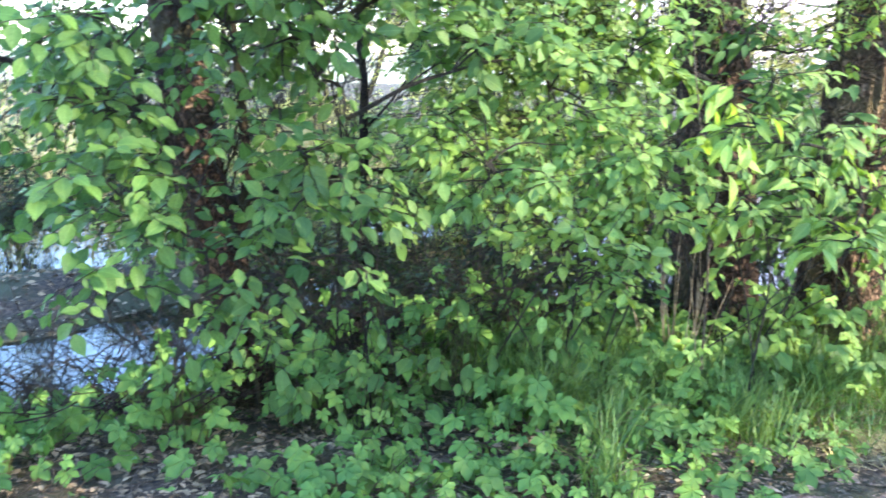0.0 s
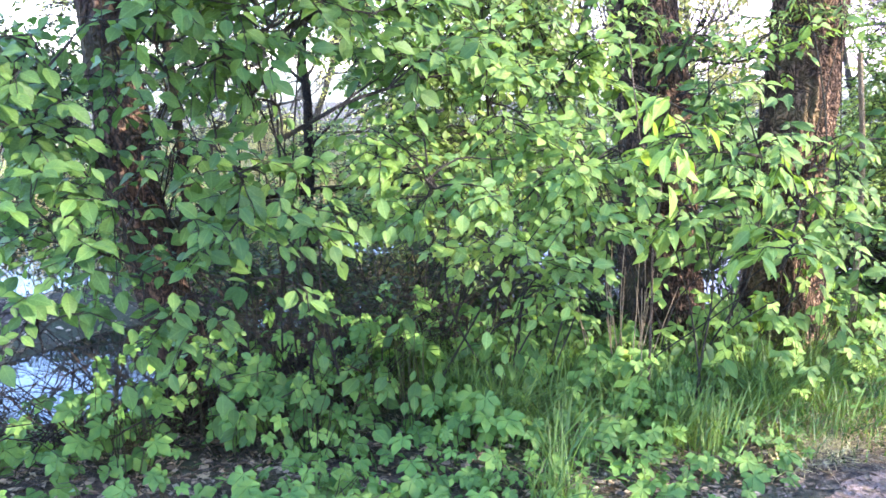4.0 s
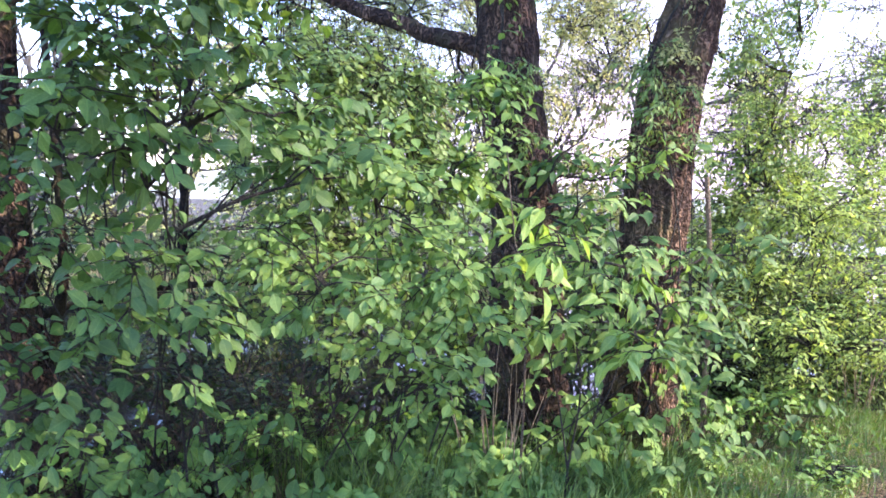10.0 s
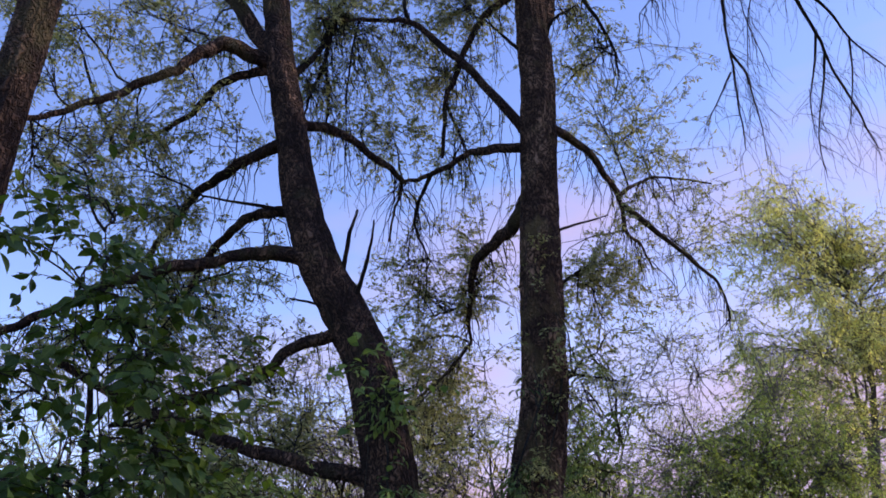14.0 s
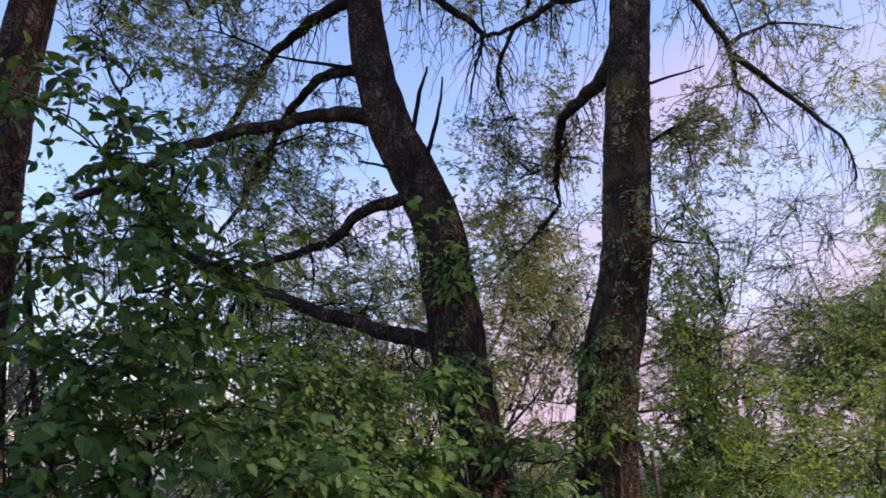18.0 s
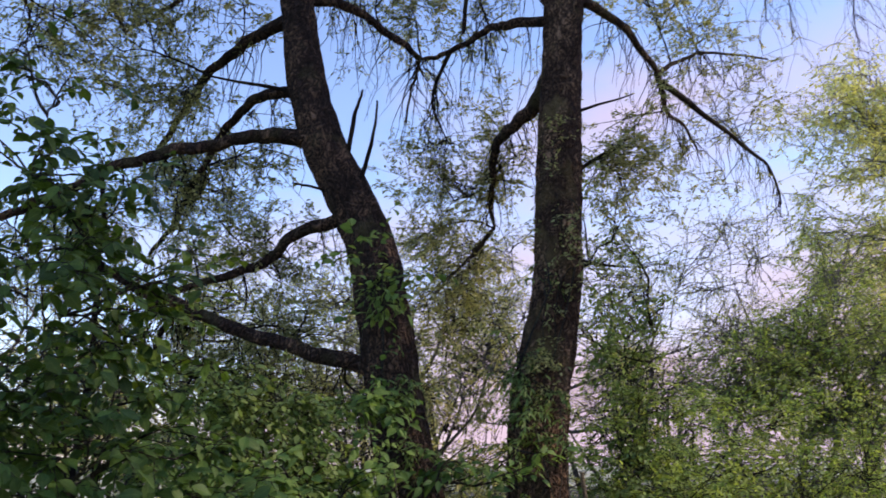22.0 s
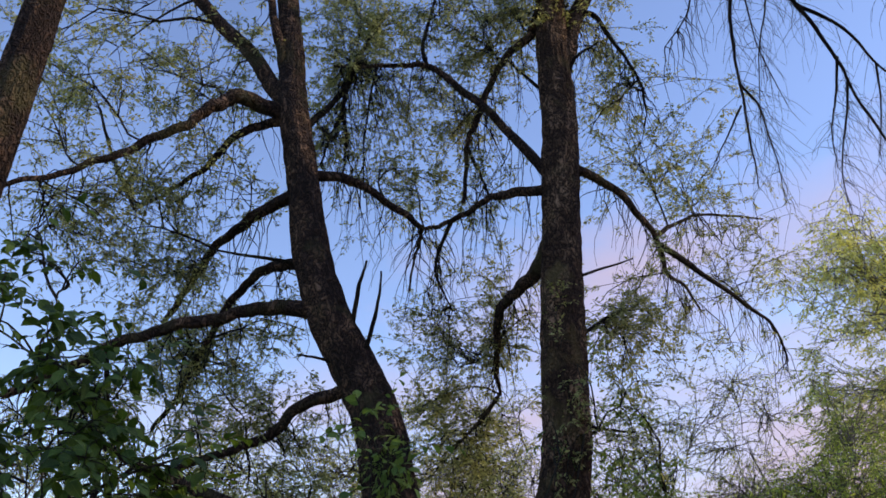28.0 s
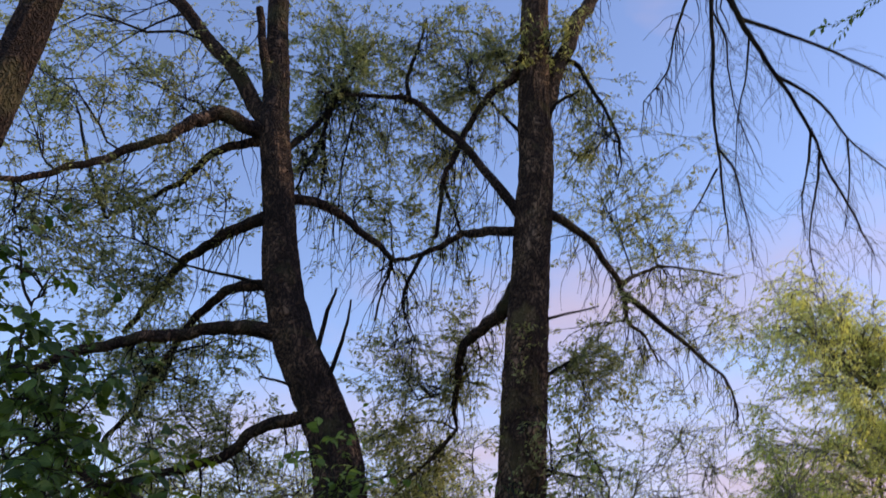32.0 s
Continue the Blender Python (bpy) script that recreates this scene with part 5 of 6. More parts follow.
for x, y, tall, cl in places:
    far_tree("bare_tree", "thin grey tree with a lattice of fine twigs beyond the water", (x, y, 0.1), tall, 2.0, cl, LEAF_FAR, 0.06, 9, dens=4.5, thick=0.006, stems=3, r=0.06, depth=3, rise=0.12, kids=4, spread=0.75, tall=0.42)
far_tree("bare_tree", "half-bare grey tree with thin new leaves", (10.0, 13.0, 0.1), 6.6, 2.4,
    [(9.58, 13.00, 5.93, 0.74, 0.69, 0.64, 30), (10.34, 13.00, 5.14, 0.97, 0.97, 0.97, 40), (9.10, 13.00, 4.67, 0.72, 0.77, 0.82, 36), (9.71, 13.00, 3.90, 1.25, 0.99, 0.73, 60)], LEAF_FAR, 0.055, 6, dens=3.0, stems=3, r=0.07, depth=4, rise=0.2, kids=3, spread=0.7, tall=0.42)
rng = np.random.default_rng(5)
crown = []
while len(crown) < 150:  # a broad, uneven crown, steep on the side next to the path
    x, z = rng.uniform(10.9, 19.5), rng.uniform(2.2, 10.2)
    brow = np.interp(x, [10.9, 11.4, 11.6, 12.2, 13.2, 14.1, 15.3, 16.8, 19.5], [2.6, 5.6, 7.5, 9.2, 9.9, 10.1, 9.7, 9.9, 8.6])
    if z < brow - 0.35 and rng.random() < 0.35 + 0.65 * (z / brow):
        crown.append((x, 13.4 + rng.uniform(-1.3, 1.3), z, 0.72, 0.7, 0.75, 13))
far_tree("tall_willow", "tall broad yellow-green willow in sunlight, paled for haze", (14.6, 13.4, 0.1), 10.0, 3.0, crown, LEAF_HAZED, 0.085, 13, r=0.17, dens=4.0, rise=0.9, spread=0.45, tall=0.42)
rng = np.random.default_rng(8)
clumps = [(7.71, 10.50, 2.87, 1.09, 0.92, 0.75, 110), (9.24, 10.50, 3.39, 1.17, 0.99, 0.81, 120), (10.06, 10.00, 3.03, 0.91, 0.95, 1.00, 110), (8.06, 10.50, 2.72, 1.12, 1.03, 0.95, 120), (9.32, 10.00, 2.38, 1.15, 1.15, 1.15, 140), (8.08, 9.50, 1.30, 1.30, 1.10, 0.89, 140), (6.17, 9.50, 1.46, 0.81, 0.74, 0.67, 80), (8.96, 11.00, 3.41, 0.91, 0.78, 0.64, 70), (11.12, 12.00, 4.84, 1.06, 1.06, 1.06, 80), (11.02, 11.00, 3.56, 0.90, 0.90, 0.90, 70)]
clumps += [(9.55, 11.00, 3.86, 0.84, 0.75, 0.66, 60)]
far_tree("green_willow", "dense green willow beside the path", (9.6, 10.2, 0.1), 5.0, 2.6,
    clumps, LEAF_HEDGE, 0.06, 16, dens=2.8, rise=0.6, spread=0.4, tall=0.4)

rng = np.random.default_rng(12)
# ---- unseen tree added across the path, beside the walker, to shade the bank ----
over = thing("shade_tree", (6.2, 0.4, 0), "unseen leafy tree added across the path for shade", "tree")
o = np.array((6.2, 0.4, 0))
part("trunk", limb_mesh("trunk", np.array([(6.2, 0.4, -0.05), (6.2, 0.5, 2.0), (6.0, 0.6, 4.2), (5.8, 0.7, 7.0)]) - o, 0.24, 0.12, BARK, 24, 0.13, 20), over)
for pts, a, b in [([(6.0, 0.6, 4.4), (5.4, 1.1, 5.4), (4.8, 1.5, 6.0)], 0.07, 0.025), ([(6.0, 0.6, 4.0), (5.0, 0.8, 5.0), (3.9, 1.0, 5.3)], 0.05, 0.02)]:
    part("limb", limb_mesh("limb", np.array(pts) - o, a, b, BARK_THIN, 10, 0.1), over)
clumps = [(6.4, 0.2, 5.6, 1.1, 1.0, 0.8, 60), (5.0, 1.6, 6.2, 0.7, 0.6, 0.4, 60), (4.5, 1.1, 5.7, 0.7, 0.6, 0.4, 60), (5.5, 1.0, 6.7, 0.8, 0.7, 0.5, 60), (3.7, 1.1, 5.3, 0.5, 0.5, 0.3, 40), (5.2, 1.9, 7.3, 0.8, 0.7, 0.5, 60), (5.2, 0.0, 3.6, 0.8, 0.8, 0.5, 50), (6.0, 1.3, 3.4, 0.7, 0.6, 0.5, 40), (5.8, 3.4, 6.8, 0.9, 0.8, 0.7, 60), (6.6, 2.6, 7.6, 1.0, 0.9, 0.8, 60)]
clumps += [(7.7, 0.6, 5.25, 0.7, 0.4, 0.3, 26), (6.2, 2.4, 6.0, 0.8, 0.7, 0.5, 40), (7.0, 3.2, 6.0, 0.8, 0.8, 0.7, 50), (4.6, 0.6, 3.2, 0.6, 0.5, 0.4, 30), (3.8, 0.2, 3.4, 0.6, 0.5, 0.4, 30)]
foliage(over, np.array([(6.0, 0.6, 4.3), (5.4, 1.0, 5.2), (5.8, 0.7, 6.5), (4.8, 1.6, 5.7), (6.0, 0.6, 4.0)]),
    clumps, FAR_LEAF, LEAF_SMALL, 0.075, 14, dens=1.6, twig=0.4)

# ---- unseen hedge and tree added across the path to shade bank and trunks ----
clumps = [(5.8, 1.8, 2.4, 0.6, 0.45, 0.5, 60), (5.0, 1.2, 1.9, 0.6, 0.5, 0.5, 60), (4.3, 0.7, 2.0, 0.6, 0.5, 0.5, 60), (5.4, 1.4, 1.0, 0.9, 0.5, 0.5, 60), (3.6, 0.0, 1.6, 0.5, 0.5, 0.5, 40), (3.6, 1.2, 2.6, 0.4, 0.35, 0.5, 60), (3.8, 1.7, 2.65, 0.4, 0.35, 0.5, 60), (3.95, 2.15, 2.65, 0.4, 0.35, 0.5, 60), (4.05, 2.55, 2.4, 0.3, 0.3, 0.4, 40), (4.4, 2.9, 2.05, 0.3, 0.28, 0.26, 40)]
clumps += [(3.3, 0.7, 2.5, 0.4, 0.35, 0.5, 60), (3.45, 0.95, 3.15, 0.4, 0.35, 0.4, 50)]
shrub("shade_hedge", "unseen dense green hedge added across the path for shade", (5.4, 1.3, 0.0), 8,
    clumps,
    FAR_LEAF, LEAF_SMALL, 0.075, 12, parts=0, dens=2.0)
far_tree("shade_tree", "unseen tall leafy tree added across the path for shade", (9.0, 2.3, 0.0), 8.0, 2.5,
    [(6.9, 3.3, 7.6, 0.8, 0.7, 0.8, 60), (8.0, 3.4, 8.4, 0.9, 0.8, 0.9, 60), (8.8, 3.0, 9.6, 1.0, 0.9, 0.9, 60), (7.8, 2.8, 9.4, 0.8, 0.7, 0.8, 60), (9.2, 2.6, 7.4, 0.9, 0.8, 0.8, 60), (8.4, 3.2, 6.6, 0.8, 0.7, 0.7, 50), (9.6, 3.2, 8.6, 0.9, 0.8, 0.8, 60)],
    LEAF_SMALL, 0.1, 16, dens=2.2, r=0.2)

# ---- sapling, dry stalks ----
sap = thing("sapling", (2.66, 5.0, 0.02), "bare pale broken sapling stem beside the trunk", "sapling")
part("stem", limb_mesh("stem", [(0, 0, -0.05), (-0.02, 0, 0.6), (-0.04, 0, 1.1), (-0.1, 0.02, 1.7)], 0.02, 0.014, DRY, 10, 0.1), sap)
for px, py, count in ((1.12, 4.2, 18), (4.3, 5.75, 14), (4.9, 6.0, 12)):
    stalks = thing("dry_stalks", (px, py, 0.03), "clump of pale dry broken stalks", "stalks", "dry stalks")
    for k in range(count):
        a, h = rng.uniform(0, 6.28), rng.uniform(0.5, 1.1)
        lean = rng.normal(0, 0.16, 2)
        p0 = np.array([rng.normal(0, 0.08), rng.normal(0, 0.06), -0.03])
        p2 = p0 + np.array([lean[0], lean[1], h])
        part("stalk", limb_mesh("stalk", [p0, (p0 + p2) / 2 + rng.normal(0, 0.02, 3), p2], 0.0042, 0.0022, DRY, 5, 0.0, 4), stalks)

dead = thing("dead_branch", (1.22, 3.99, 0.03), "pale bare dead branch standing before the dark trunk", "branch")
for pts, a, b in [([(1.20, 4.0, 0.02), (1.18, 3.97, 0.75), (1.19, 3.97, 1.15), (1.09, 3.97, 1.34), (1.03, 3.98, 1.75)], 0.007, 0.003), ([(1.19, 3.97, 1.15), (1.27, 3.95, 1.21), (1.33, 3.93, 1.32)], 0.004, 0.002), ([(1.18, 3.97, 0.95), (1.11, 3.95, 1.02), (1.05, 3.94, 1.00)], 0.004, 0.002), ([(1.18, 3.97, 0.8), (1.26, 3.94, 0.92), (1.34, 3.92, 0.95)], 0.004, 0.002)]:
    part("twig", limb_mesh("twig", np.array(pts) - np.array((1.22, 3.99, 0.03)), a, b, DEADWOOD, 7, 0.05, 8, crook=0.4), dead)

rng = np.random.default_rng(13)

# ---- low plants ----
def low_plant(name, label, x, y, spread, high, count, shape, mat, size, group, thin=1.0):
    z = float(ground_z(np.array(x), np.array(y)))
    root = thing(name, (x, y, z), label, "plant", group)
    count = max(4, int(count * thin))
    me = [mesh_of("leaf", shape[0] * np.array([1, q, 1]), shape[1], mat, rib=shape[0][:, :2]) for q in (1.0, 0.9)]
    r, a = spread * np.sqrt(rng.random(count)), rng.uniform(0, 6.28, count)
    px, py = r * np.cos(a), r * np.sin(a)
    top = high * (1 - 0.5 * (r / spread) ** 2) * rng.uniform(0.35, 1.0, count) + ground_z(x + px, y + py) - z
    foot = np.stack([px * 0.35, py * 0.35, ground_z(x + px * 0.35, y + py * 0.35) - z - 0.01], 1)
    tip = np.stack([px, py, top], 1)
    part("stemwork", mesh_of("stemwork", *twig_tubes(twigs_from(foot, tip, 0.1), np.full(count, 0.0028), 0.0015), STEM), root, kind="stuff")
    along = np.stack([px, py - 0.35 * spread, np.full(count, -0.55 * spread)], 1) / spread + rng.normal(0, 0.45, (count, 3)) * np.array([1, 1, 0.4])
    up = rng.normal(0, 0.28, (count, 3)) + np.array([0.2, -0.5, 0.9])
    X, Y, Z = bases(along, up)
    for j in range(count):
        q = size * rng.uniform(0.45, 1.2)
        b, c, d, p = X[j] * q, Y[j] * q, Z[j] * q, tip[j]
        leaf = new("leaf", me[j % 2])
        leaf.parent = root
        leaf.matrix_basis = Matrix(((b[0], c[0], d[0], p[0]), (b[1], c[1], d[1], p[1]), (b[2], c[2], d[2], p[2]), (0, 0, 0, 1)))
    return root


places = [(-0.41, 3.89, 0.34, 0.40, 90), (-0.08, 4.02, 0.34, 0.46, 100), (0.33, 3.63, 0.26, 0.34, 80), (0.78, 4.01, 0.28, 0.32, 70), (-0.41, 3.14, 0.2, 0.16, 36), (-1.31, 3.55, 0.3, 0.16, 44), (-0.80, 3.15, 0.15, 0.12, 24), (0.71, 4.65, 0.34, 0.45, 90), (0.05, 3.13, 0.2, 0.13, 34), (-1.42, 3.20, 0.25, 0.13, 40)]
places += [(-1.11, 3.66, 0.25, 0.14, 36), (0.28, 3.13, 0.16, 0.12, 24), (0.96, 3.62, 0.2, 0.16, 30), (-0.20, 3.42, 0.16, 0.14, 24), (1.02, 4.84, 0.3, 0.4, 60), (1.21, 5.60, 0.3, 0.32, 40), (1.63, 5.66, 0.3, 0.32, 40)]
places += [(2.00, 5.60, 0.28, 0.28, 36), (2.23, 5.29, 0.25, 0.22, 30)]
for x, y, spread, high, count in places:
    low_plant("hop_plant", "green low plant with large lobed leaves", x, y, spread * 1.1, high, count, PALM, LEAF_LOBED, 0.094, "lobed-leaved plants on the bank", 0.42)
places = [(-0.09, 4.40, 0.14, 0.34, 40), (-0.26, 3.64, 0.14, 0.14, 30), (1.64, 5.63, 0.3, 0.28, 60), (2.36, 5.82, 0.35, 0.28, 70), (3.25, 5.82, 0.35, 0.28, 70), (4.37, 6.34, 0.4, 0.35, 70), (1.87, 5.03, 0.3, 0.22, 50), (1.15, 4.74, 0.3, 0.22, 54), (1.77, 5.37, 0.3, 0.2, 50), (3.17, 6.54, 0.3, 0.3, 60), (3.65, 5.75, 0.3, 0.2, 50), (1.48, 4.29, 0.25, 0.16, 36)]
places += [(1.15, 4.0, 0.28, 0.42, 70), (0.85, 3.95, 0.28, 0.4, 60), (1.5, 4.15, 0.25, 0.35, 50)]
for x, y, spread, high, count in places:
    low_plant("bramble", "small bramble with three-lobed yellow-green leaves", x, y, spread, high, count, TREFOIL, LEAF_YELLOW if spread < 0.2 else LEAF_LOBED, 0.085, "brambles on the bank", 0.6)

for x, y, spread, high, count in [(1.2, 4.32, 0.26, 0.42, 26), (1.55, 4.42, 0.3, 0.6, 32), (1.78, 4.3, 0.34, 0.74, 40), (2.06, 4.42, 0.34, 0.72, 40), (1.02, 4.5, 0.25, 0.5, 26), (0.8, 4.35, 0.25, 0.45, 24), (2.6, 5.0, 0.34, 0.5, 24)]:
    low_plant("bramble", "bright yellow-green bramble at the foot of the trunks", x, y, spread, high, count, TREFOIL, LEAF_YELLOW, 0.085, "brambles on the bank")

spots = np.random.default_rng(21)
for u in np.arange(-2.9, 1.9, 0.34):
    for s in (0.12, 0.5, 0.95, 1.45):
        u1, s1 = u + spots.uniform(-0.15, 0.15), s + spots.uniform(-0.15, 0.15)
        if (-1.5 < u1 < 0.1 and 0.35 < s1 < 1.1 and spots.random() < 0.6) or spots.random() < 0.2:
            continue
        low_plant("hop_plant", "green low plant with large lobed leaves", 0.883 * u1 - 0.468 * s1, 2.75 + 0.468 * u1 + 0.884 * s1, 0.28, 0.10 + (0.34 if u1 > -0.6 else 0.16) * s1, 24, PALM, LEAF_LOBED, 0.074, "lobed-leaved plants on the bank")

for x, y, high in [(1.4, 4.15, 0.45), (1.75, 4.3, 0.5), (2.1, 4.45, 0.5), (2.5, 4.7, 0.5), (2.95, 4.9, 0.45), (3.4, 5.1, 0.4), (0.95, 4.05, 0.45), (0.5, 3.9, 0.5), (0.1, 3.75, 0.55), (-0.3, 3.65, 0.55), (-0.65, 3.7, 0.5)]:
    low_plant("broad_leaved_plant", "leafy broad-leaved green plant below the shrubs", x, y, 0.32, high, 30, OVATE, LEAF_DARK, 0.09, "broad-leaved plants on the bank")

# ---- grass, litter, pebbles ----
def on_bank(n, u0, u1, s0, s1):
    u, s = rng.uniform(u0, u1, n), rng.uniform(s0, s1, n)
    return 0.883 * u - 0.468 * s, 2.75 + 0.468 * u + 0.884 * s


def grass(name, label, x, y, high, mat, lean=0.45):
    n = len(x)
    t = np.array([0, 0.4, 0.75, 1.0])
    h = high * rng.uniform(0.45, 1.25, n)
    a = rng.uniform(0, 6.28, n)
    bend = lean * rng.uniform(0.2, 1.3, n) * h
    c = np.stack([x, y, ground_z(x, y) - 0.01], 1)[:, None] + np.stack([np.cos(a)[:, None] * bend[:, None] * t ** 2, np.sin(a)[:, None] * bend[:, None] * t ** 2, h[:, None] * (t - 0.25 * (bend / h)[:, None] * t ** 2)], -1)
    side = np.stack([-np.sin(a + 0.6), np.cos(a + 0.6), np.zeros(n)], 1)[:, None] * (rng.uniform(0.0020, 0.0050, n)[:, None] * np.array([1, 0.9, 0.6, 0.06]))[..., None]
    v = np.concatenate([c + side, c - side], 1).reshape(-1, 3)
    q = np.array([(0, 1, 5, 4), (1, 2, 6, 5), (2, 3, 7, 6)])
    f = (q[None] + (np.arange(n) * 8)[:, None, None]).reshape(-1, 4)
    return tagged(new(name, mesh_of(name, v, f, mat)), label=label, category="grass", kind="stuff")


x, y = on_bank(30000, 0.5, 7.5, -0.1, 1.6)
keep = (rng.random(len(x)) < (x - 0.4) / 0.8) & (np.sin(x * 3.3 + 1) + np.sin(y * 4.1 - x * 2) + rng.normal(0, 0.8, len(x)) > 0.35 + np.maximum(0, path_side(x, y) - 0.9) * 1.2 + np.clip((x - 1.7) * 1.2, 0, 1.2) * (path_side(x, y) < 1.15))
x, y = x[keep], y[keep]
grass("grass", "fresh green grass along the path edge", x, y, 0.22, GRASS, 0.9)
x, y = on_bank(52000, 1.2, 7.5, -0.15, 1.3)
keep = np.sin(x * 2.1 + 2) + np.sin(y * 2.9 + x * 1.4) + rng.normal(0, 0.6, len(x)) > 1.2 - 0.85 * np.minimum(x, 3.4)
x, y = x[keep], y[keep]
grass("grass", "dry straw-coloured grass among the green", x, y, 0.07, GRASS_DRY, 2.2)
x, y = on_bank(14000, 2.6, 8.5, -0.1, 1.2)
keep = np.sin(x * 3.7 + 2) + np.sin(y * 4.9 - x) + rng.normal(0, 0.8, len(x)) > 0.0
grass("grass", "short green grass among the straw", x[keep], y[keep], 0.10, GRASS, 1.2)
x, y = on_bank(15000, 1.3, 6.5, -0.24, 0.42)
keep = np.sin(x * 2.9 + 0.6) + np.sin(y * 3.7 - x * 1.2 + 1.0) + rng.normal(0, 0.6, len(x)) > 0.1 + 1.2 * np.abs(path_side(x, y) - 0.08)
grass("grass", "upright green grass between path and straw", x[keep], y[keep], 0.13, GRASS, 0.6)
x, y = on_bank(9000, -5.0, 8.0, -4.4, -3.1)
grass("grass", "green grass along the far edge of the path", x, y, 0.12, GRASS, 0.9)
x, y = on_bank(16000, -5.5, 9.0, 4.2, 7.4)
keep = (np.sin(x * 2.7) + np.sin(y * 3.3 + x) + rng.normal(0, 0.7, len(x)) > -0.2) & (ground_z(x, y) > -0.36) & ((x > -0.9) | (y > 7.3))
grass("sedge", "dark green and brown sedge on the mud bank", x[keep], y[keep], 0.5, SEDGE, 0.6)
x, y = on_bank(9000, -6.0, 8.0, 3.9, 6.6)
keep = ground_z(x, y) > -0.34
x, y = x[keep], y[keep]
a, n = rng.uniform(0, 6.28, len(x)), len(x)
v, f = leaves_joined(FAR_LEAF, np.stack([x, y, ground_z(x, y) + 0.015], 1), np.stack([np.cos(a), np.sin(a), np.zeros(n)], 1), rng.normal(0, 0.4, (n, 3)) + np.array([0, 0, 1]), rng.uniform(0.03, 0.08, n))
tagged(new("leaf_litter", mesh_of("leaf_litter", v, f, LITTER)), label="brown dead leaves on the mud bank", category="leaf litter", kind="stuff")
x, y = on_bank(15000, -9.0, 10.0, 9.4, 11.6)
grass("reeds", "pale dry and green reeds along the far shore", x, y, 0.9, REED, 0.35)
n = 2600
x, y = on_bank(n, -2.2, 2.2, 1.2, 3.4)
x, y = x[(x > -0.7) | (path_side(x, y) < 2.0)], y[(x > -0.7) | (path_side(x, y) < 2.0)]
n = len(x)
s0 = np.stack([x, y, ground_z(x, y) + rng.uniform(-0.02, 0.35, n) * rng.random(n)], 1)
a, ln = rng.uniform(0, 6.28, n), rng.uniform(0.2, 0.75, n)
s1 = s0 + np.stack([np.cos(a) * ln, np.sin(a) * ln, rng.uniform(0.0, 0.55, n)], 1)
tagged(new("dead_sticks", mesh_of("dead_sticks", *twig_tubes(twigs_from(s0, s1, 0.08), rng.uniform(0.0015, 0.006, n), 0.001), STICK)), label="tangle of brown dead sticks under the shrubs", category="sticks", kind="stuff")
tufts = []
for u, s in zip(rng.uniform(0.7, 2.5, 70), rng.uniform(0.05, 1.6, 70)):
    n = 60
    tufts.append((0.883 * u - 0.468 * s + rng.normal(0, 0.05, n), 2.75 + 0.468 * u + 0.884 * s + rng.normal(0, 0.05, n)))
grass("grass_tufts", "taller tufts of green grass", np.concatenate([t[0] for t in tufts]), np.concatenate([t[1] for t in tufts]), 0.34, GRASS, 0.8)

x, y = on_bank(13000, -5.0, 6.5, 0.0, 1.8)
keep = np.sin(x * 2.3 + 0.5) + np.sin(y * 3.1 - x * 1.3) + rng.normal(0, 0.9, len(x)) > -0.3
x, y = x[keep], y[keep]
n = len(x)
a = rng.uniform(0, 6.28, n)
v, f = leaves_joined(MID_LEAF, np.stack([x, y, ground_z(x, y) + rng.uniform(0.01, 0.2, n) * rng.random(n)], 1), np.stack([np.cos(a), np.sin(a), np.full(n, -0.15)], 1), rng.normal(0, 0.35, (n, 3)) + np.array([0, -0.2, 1]), rng.uniform(0.025, 0.06, n))
tagged(new("ground_ivy", mesh_of("ground_ivy", v, f, LEAF_LOBED)), label="small green leaves creeping over the bank", category="ground cover", kind="stuff")
x, y = on_bank(34000, -4.8, 7, -0.2, 2.6)
n = len(x)
litter_up = rng.normal(0, 0.45, (n, 3)) + np.array([0, 0, 1])
a = rng.uniform(0, 6.28, n)
v, f = leaves_joined(FAR_LEAF, np.stack([x, y, ground_z(x, y) + 0.012], 1), np.stack([np.cos(a), np.sin(a), np.zeros(n)], 1), litter_up, rng.uniform(0.02, 0.06, n))
tagged(new("leaf_litter", mesh_of("leaf_litter", v, f, LITTER)), label="brown dead leaves scattered over the bank", category="leaf litter", kind="stuff")
x, y = on_bank(5000, -3.5, 6, -0.1, 2.2)
s0 = np.stack([x, y, ground_z(x, y) + 0.01], 1)
a = rng.uniform(0, 6.28, 5000)
ln = rng.uniform(0.08, 0.4, 5000)
s1 = s0 + np.stack([np.cos(a) * ln, np.sin(a) * ln, rng.uniform(0, 0.06, 5000)], 1)
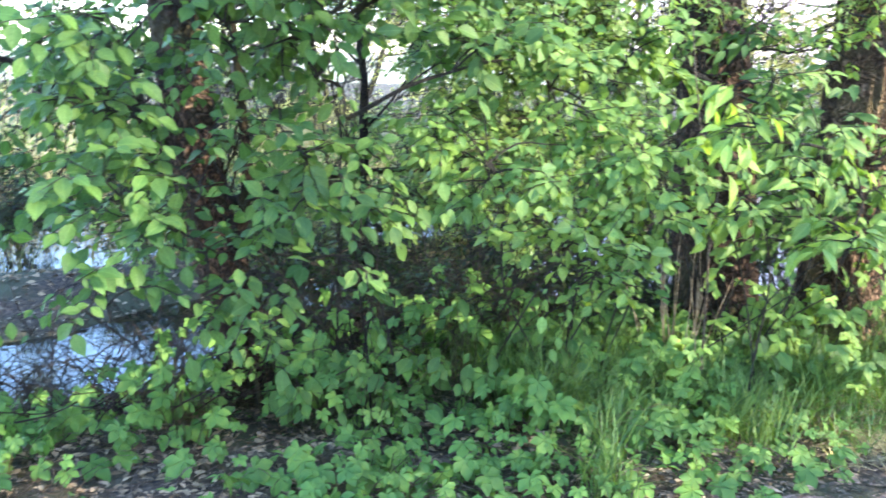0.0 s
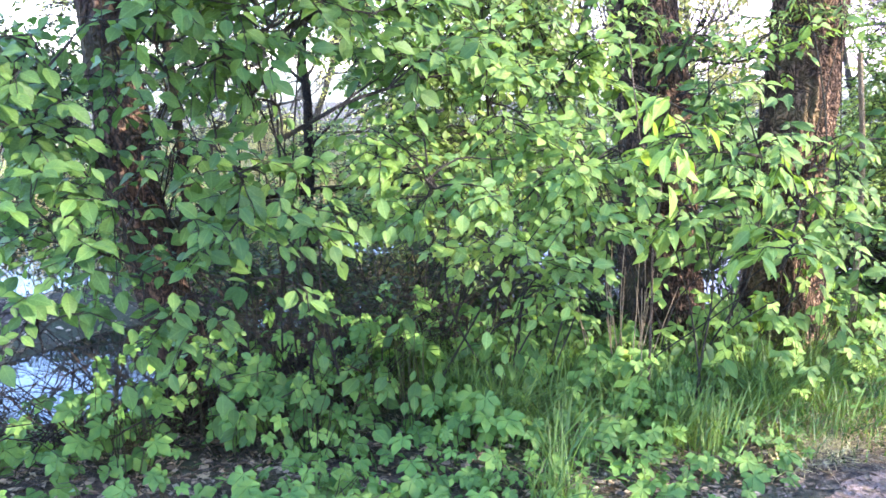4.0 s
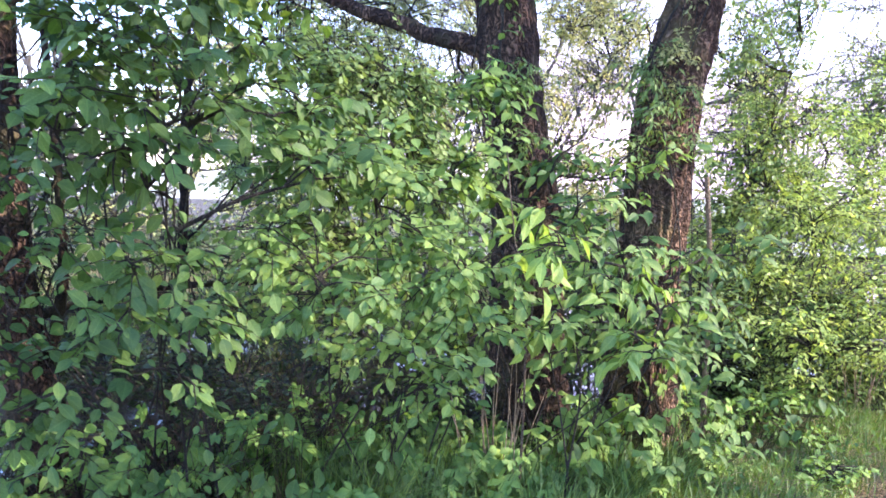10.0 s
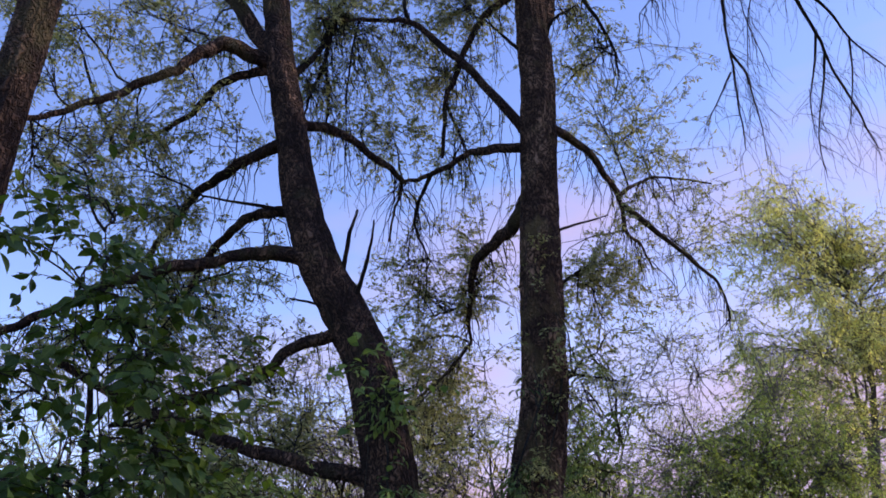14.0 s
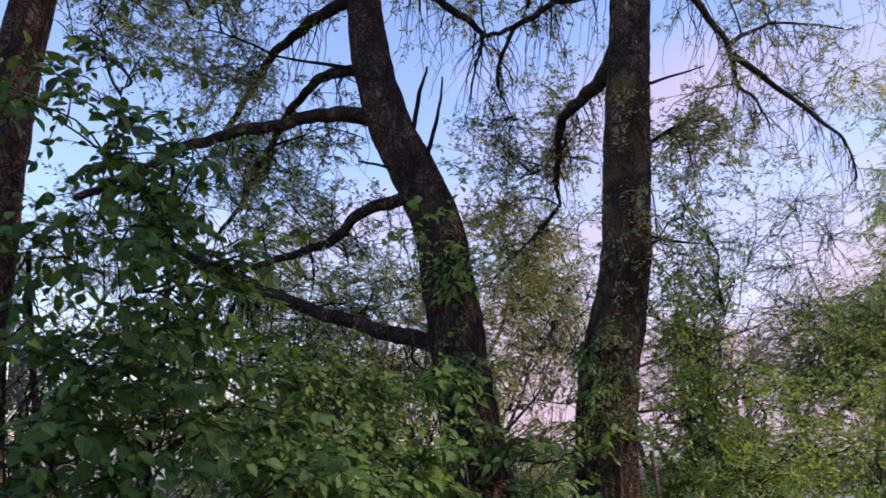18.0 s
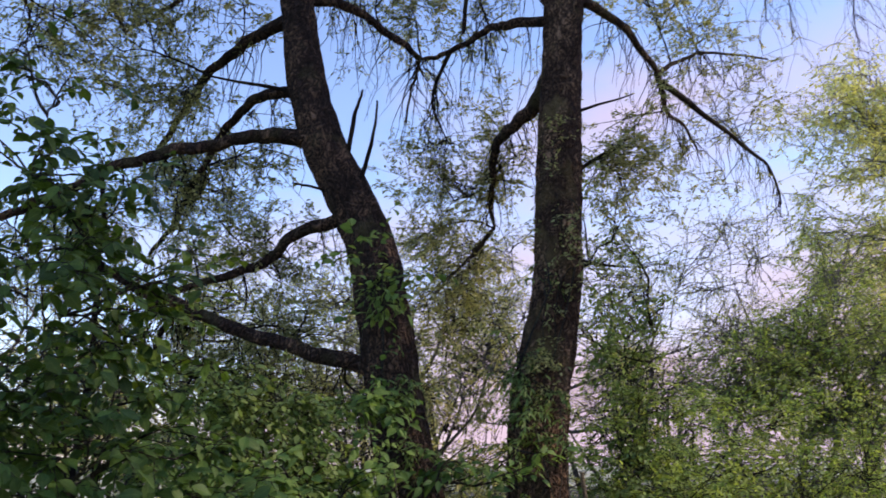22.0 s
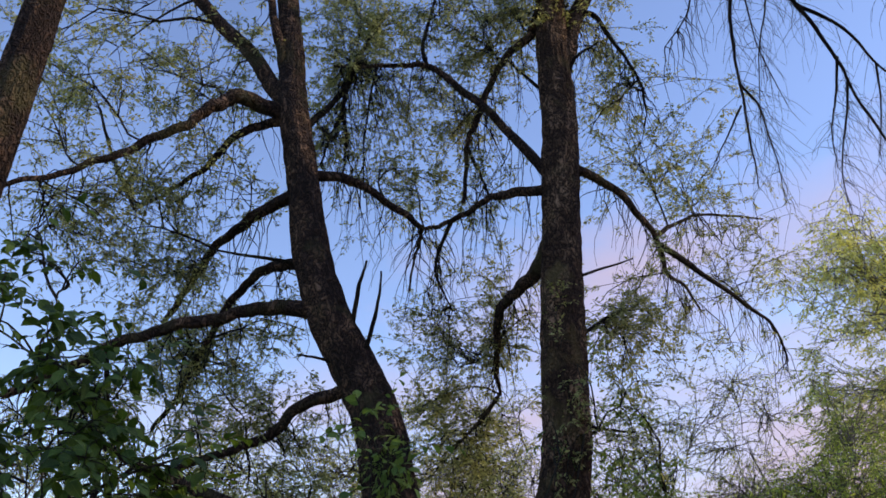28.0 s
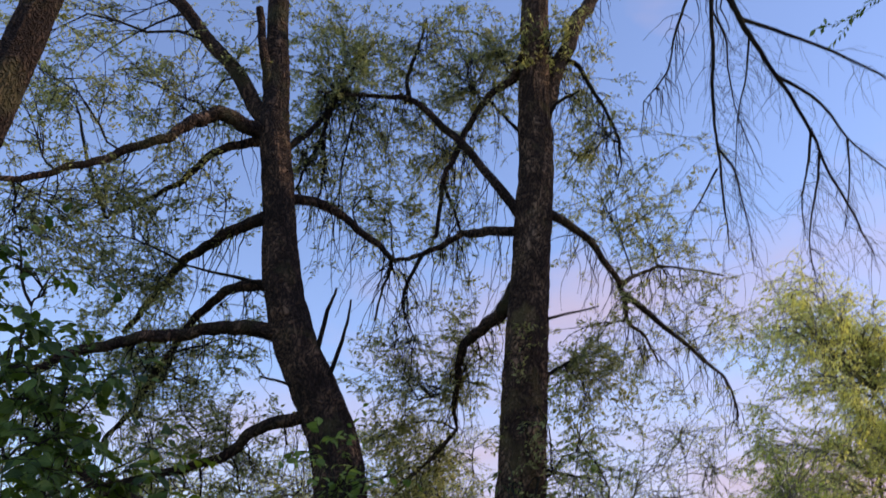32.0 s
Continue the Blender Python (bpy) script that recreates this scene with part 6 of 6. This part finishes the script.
tagged(new("fallen_twigs", mesh_of("fallen_twigs", *twig_tubes(twigs_from(s0, s1, 0.05), rng.uniform(0.001, 0.0035, 5000), 0.001), DEADWOOD)), label="thin dead twigs lying on the bank", category="twigs", kind="stuff")
x, y = on_bank(5600, 1.9, 7, -0.25, 1.2)
s0 = np.stack([x, y, ground_z(x, y) + 0.02], 1)
a, ln = rng.uniform(0, 6.28, 5600), rng.uniform(0.06, 0.25, 5600)
s1 = s0 + np.stack([np.cos(a) * ln, np.sin(a) * ln, rng.uniform(-0.01, 0.07, 5600)], 1)
tagged(new("straw", mesh_of("straw", *twig_tubes(twigs_from(s0, s1, 0.05), rng.uniform(0.0012, 0.003, 5600), 0.0008), DRY)), label="pale dead grass stalks lying along the path", category="straw", kind="stuff")
n = 9000
x, y = on_bank(n, -0.5, 8.0, -0.75, 0.15)
a = rng.uniform(0, 6.28, n)
v, f = leaves_joined(FAR_LEAF, np.stack([x, y, ground_z(x, y) + 0.014], 1), np.stack([np.cos(a), np.sin(a), np.zeros(n)], 1), rng.normal(0, 0.3, (n, 3)) + np.array([0, 0, 1]), rng.uniform(0.012, 0.045, n))
tagged(new("wood_chips", mesh_of("wood_chips", v, f, CHIP)), label="dark bark chips along the path edge", category="wood chips", kind="stuff")
n = 2600
x, y = on_bank(n, 0.0, 9.0, -1.3, 0.02)
dome = np.array([(1, 0, 0), (0.3, 0.8, 0.1), (-0.8, 0.5, 0), (-0.7, -0.6, 0.1), (0.4, -0.9, 0), (0.1, 0, 0.7)])
fan = np.array([(0, 1, 5), (1, 2, 5), (2, 3, 5), (3, 4, 5), (4, 0, 5)])
a = rng.uniform(0, 6.28, n)
v, f = leaves_joined((dome, fan), np.stack([x, y, ground_z(x, y) + 0.009], 1), np.stack([np.cos(a), np.sin(a), np.zeros(n)], 1), rng.normal(0, 0.15, (n, 3)) + np.array([0, 0, 1]), rng.uniform(0.003, 0.012, n))
tagged(new("pebbles", mesh_of("pebbles", v, f, PATHWAY, False)), label="small stones strewn over the path", category="gravel", kind="stuff")
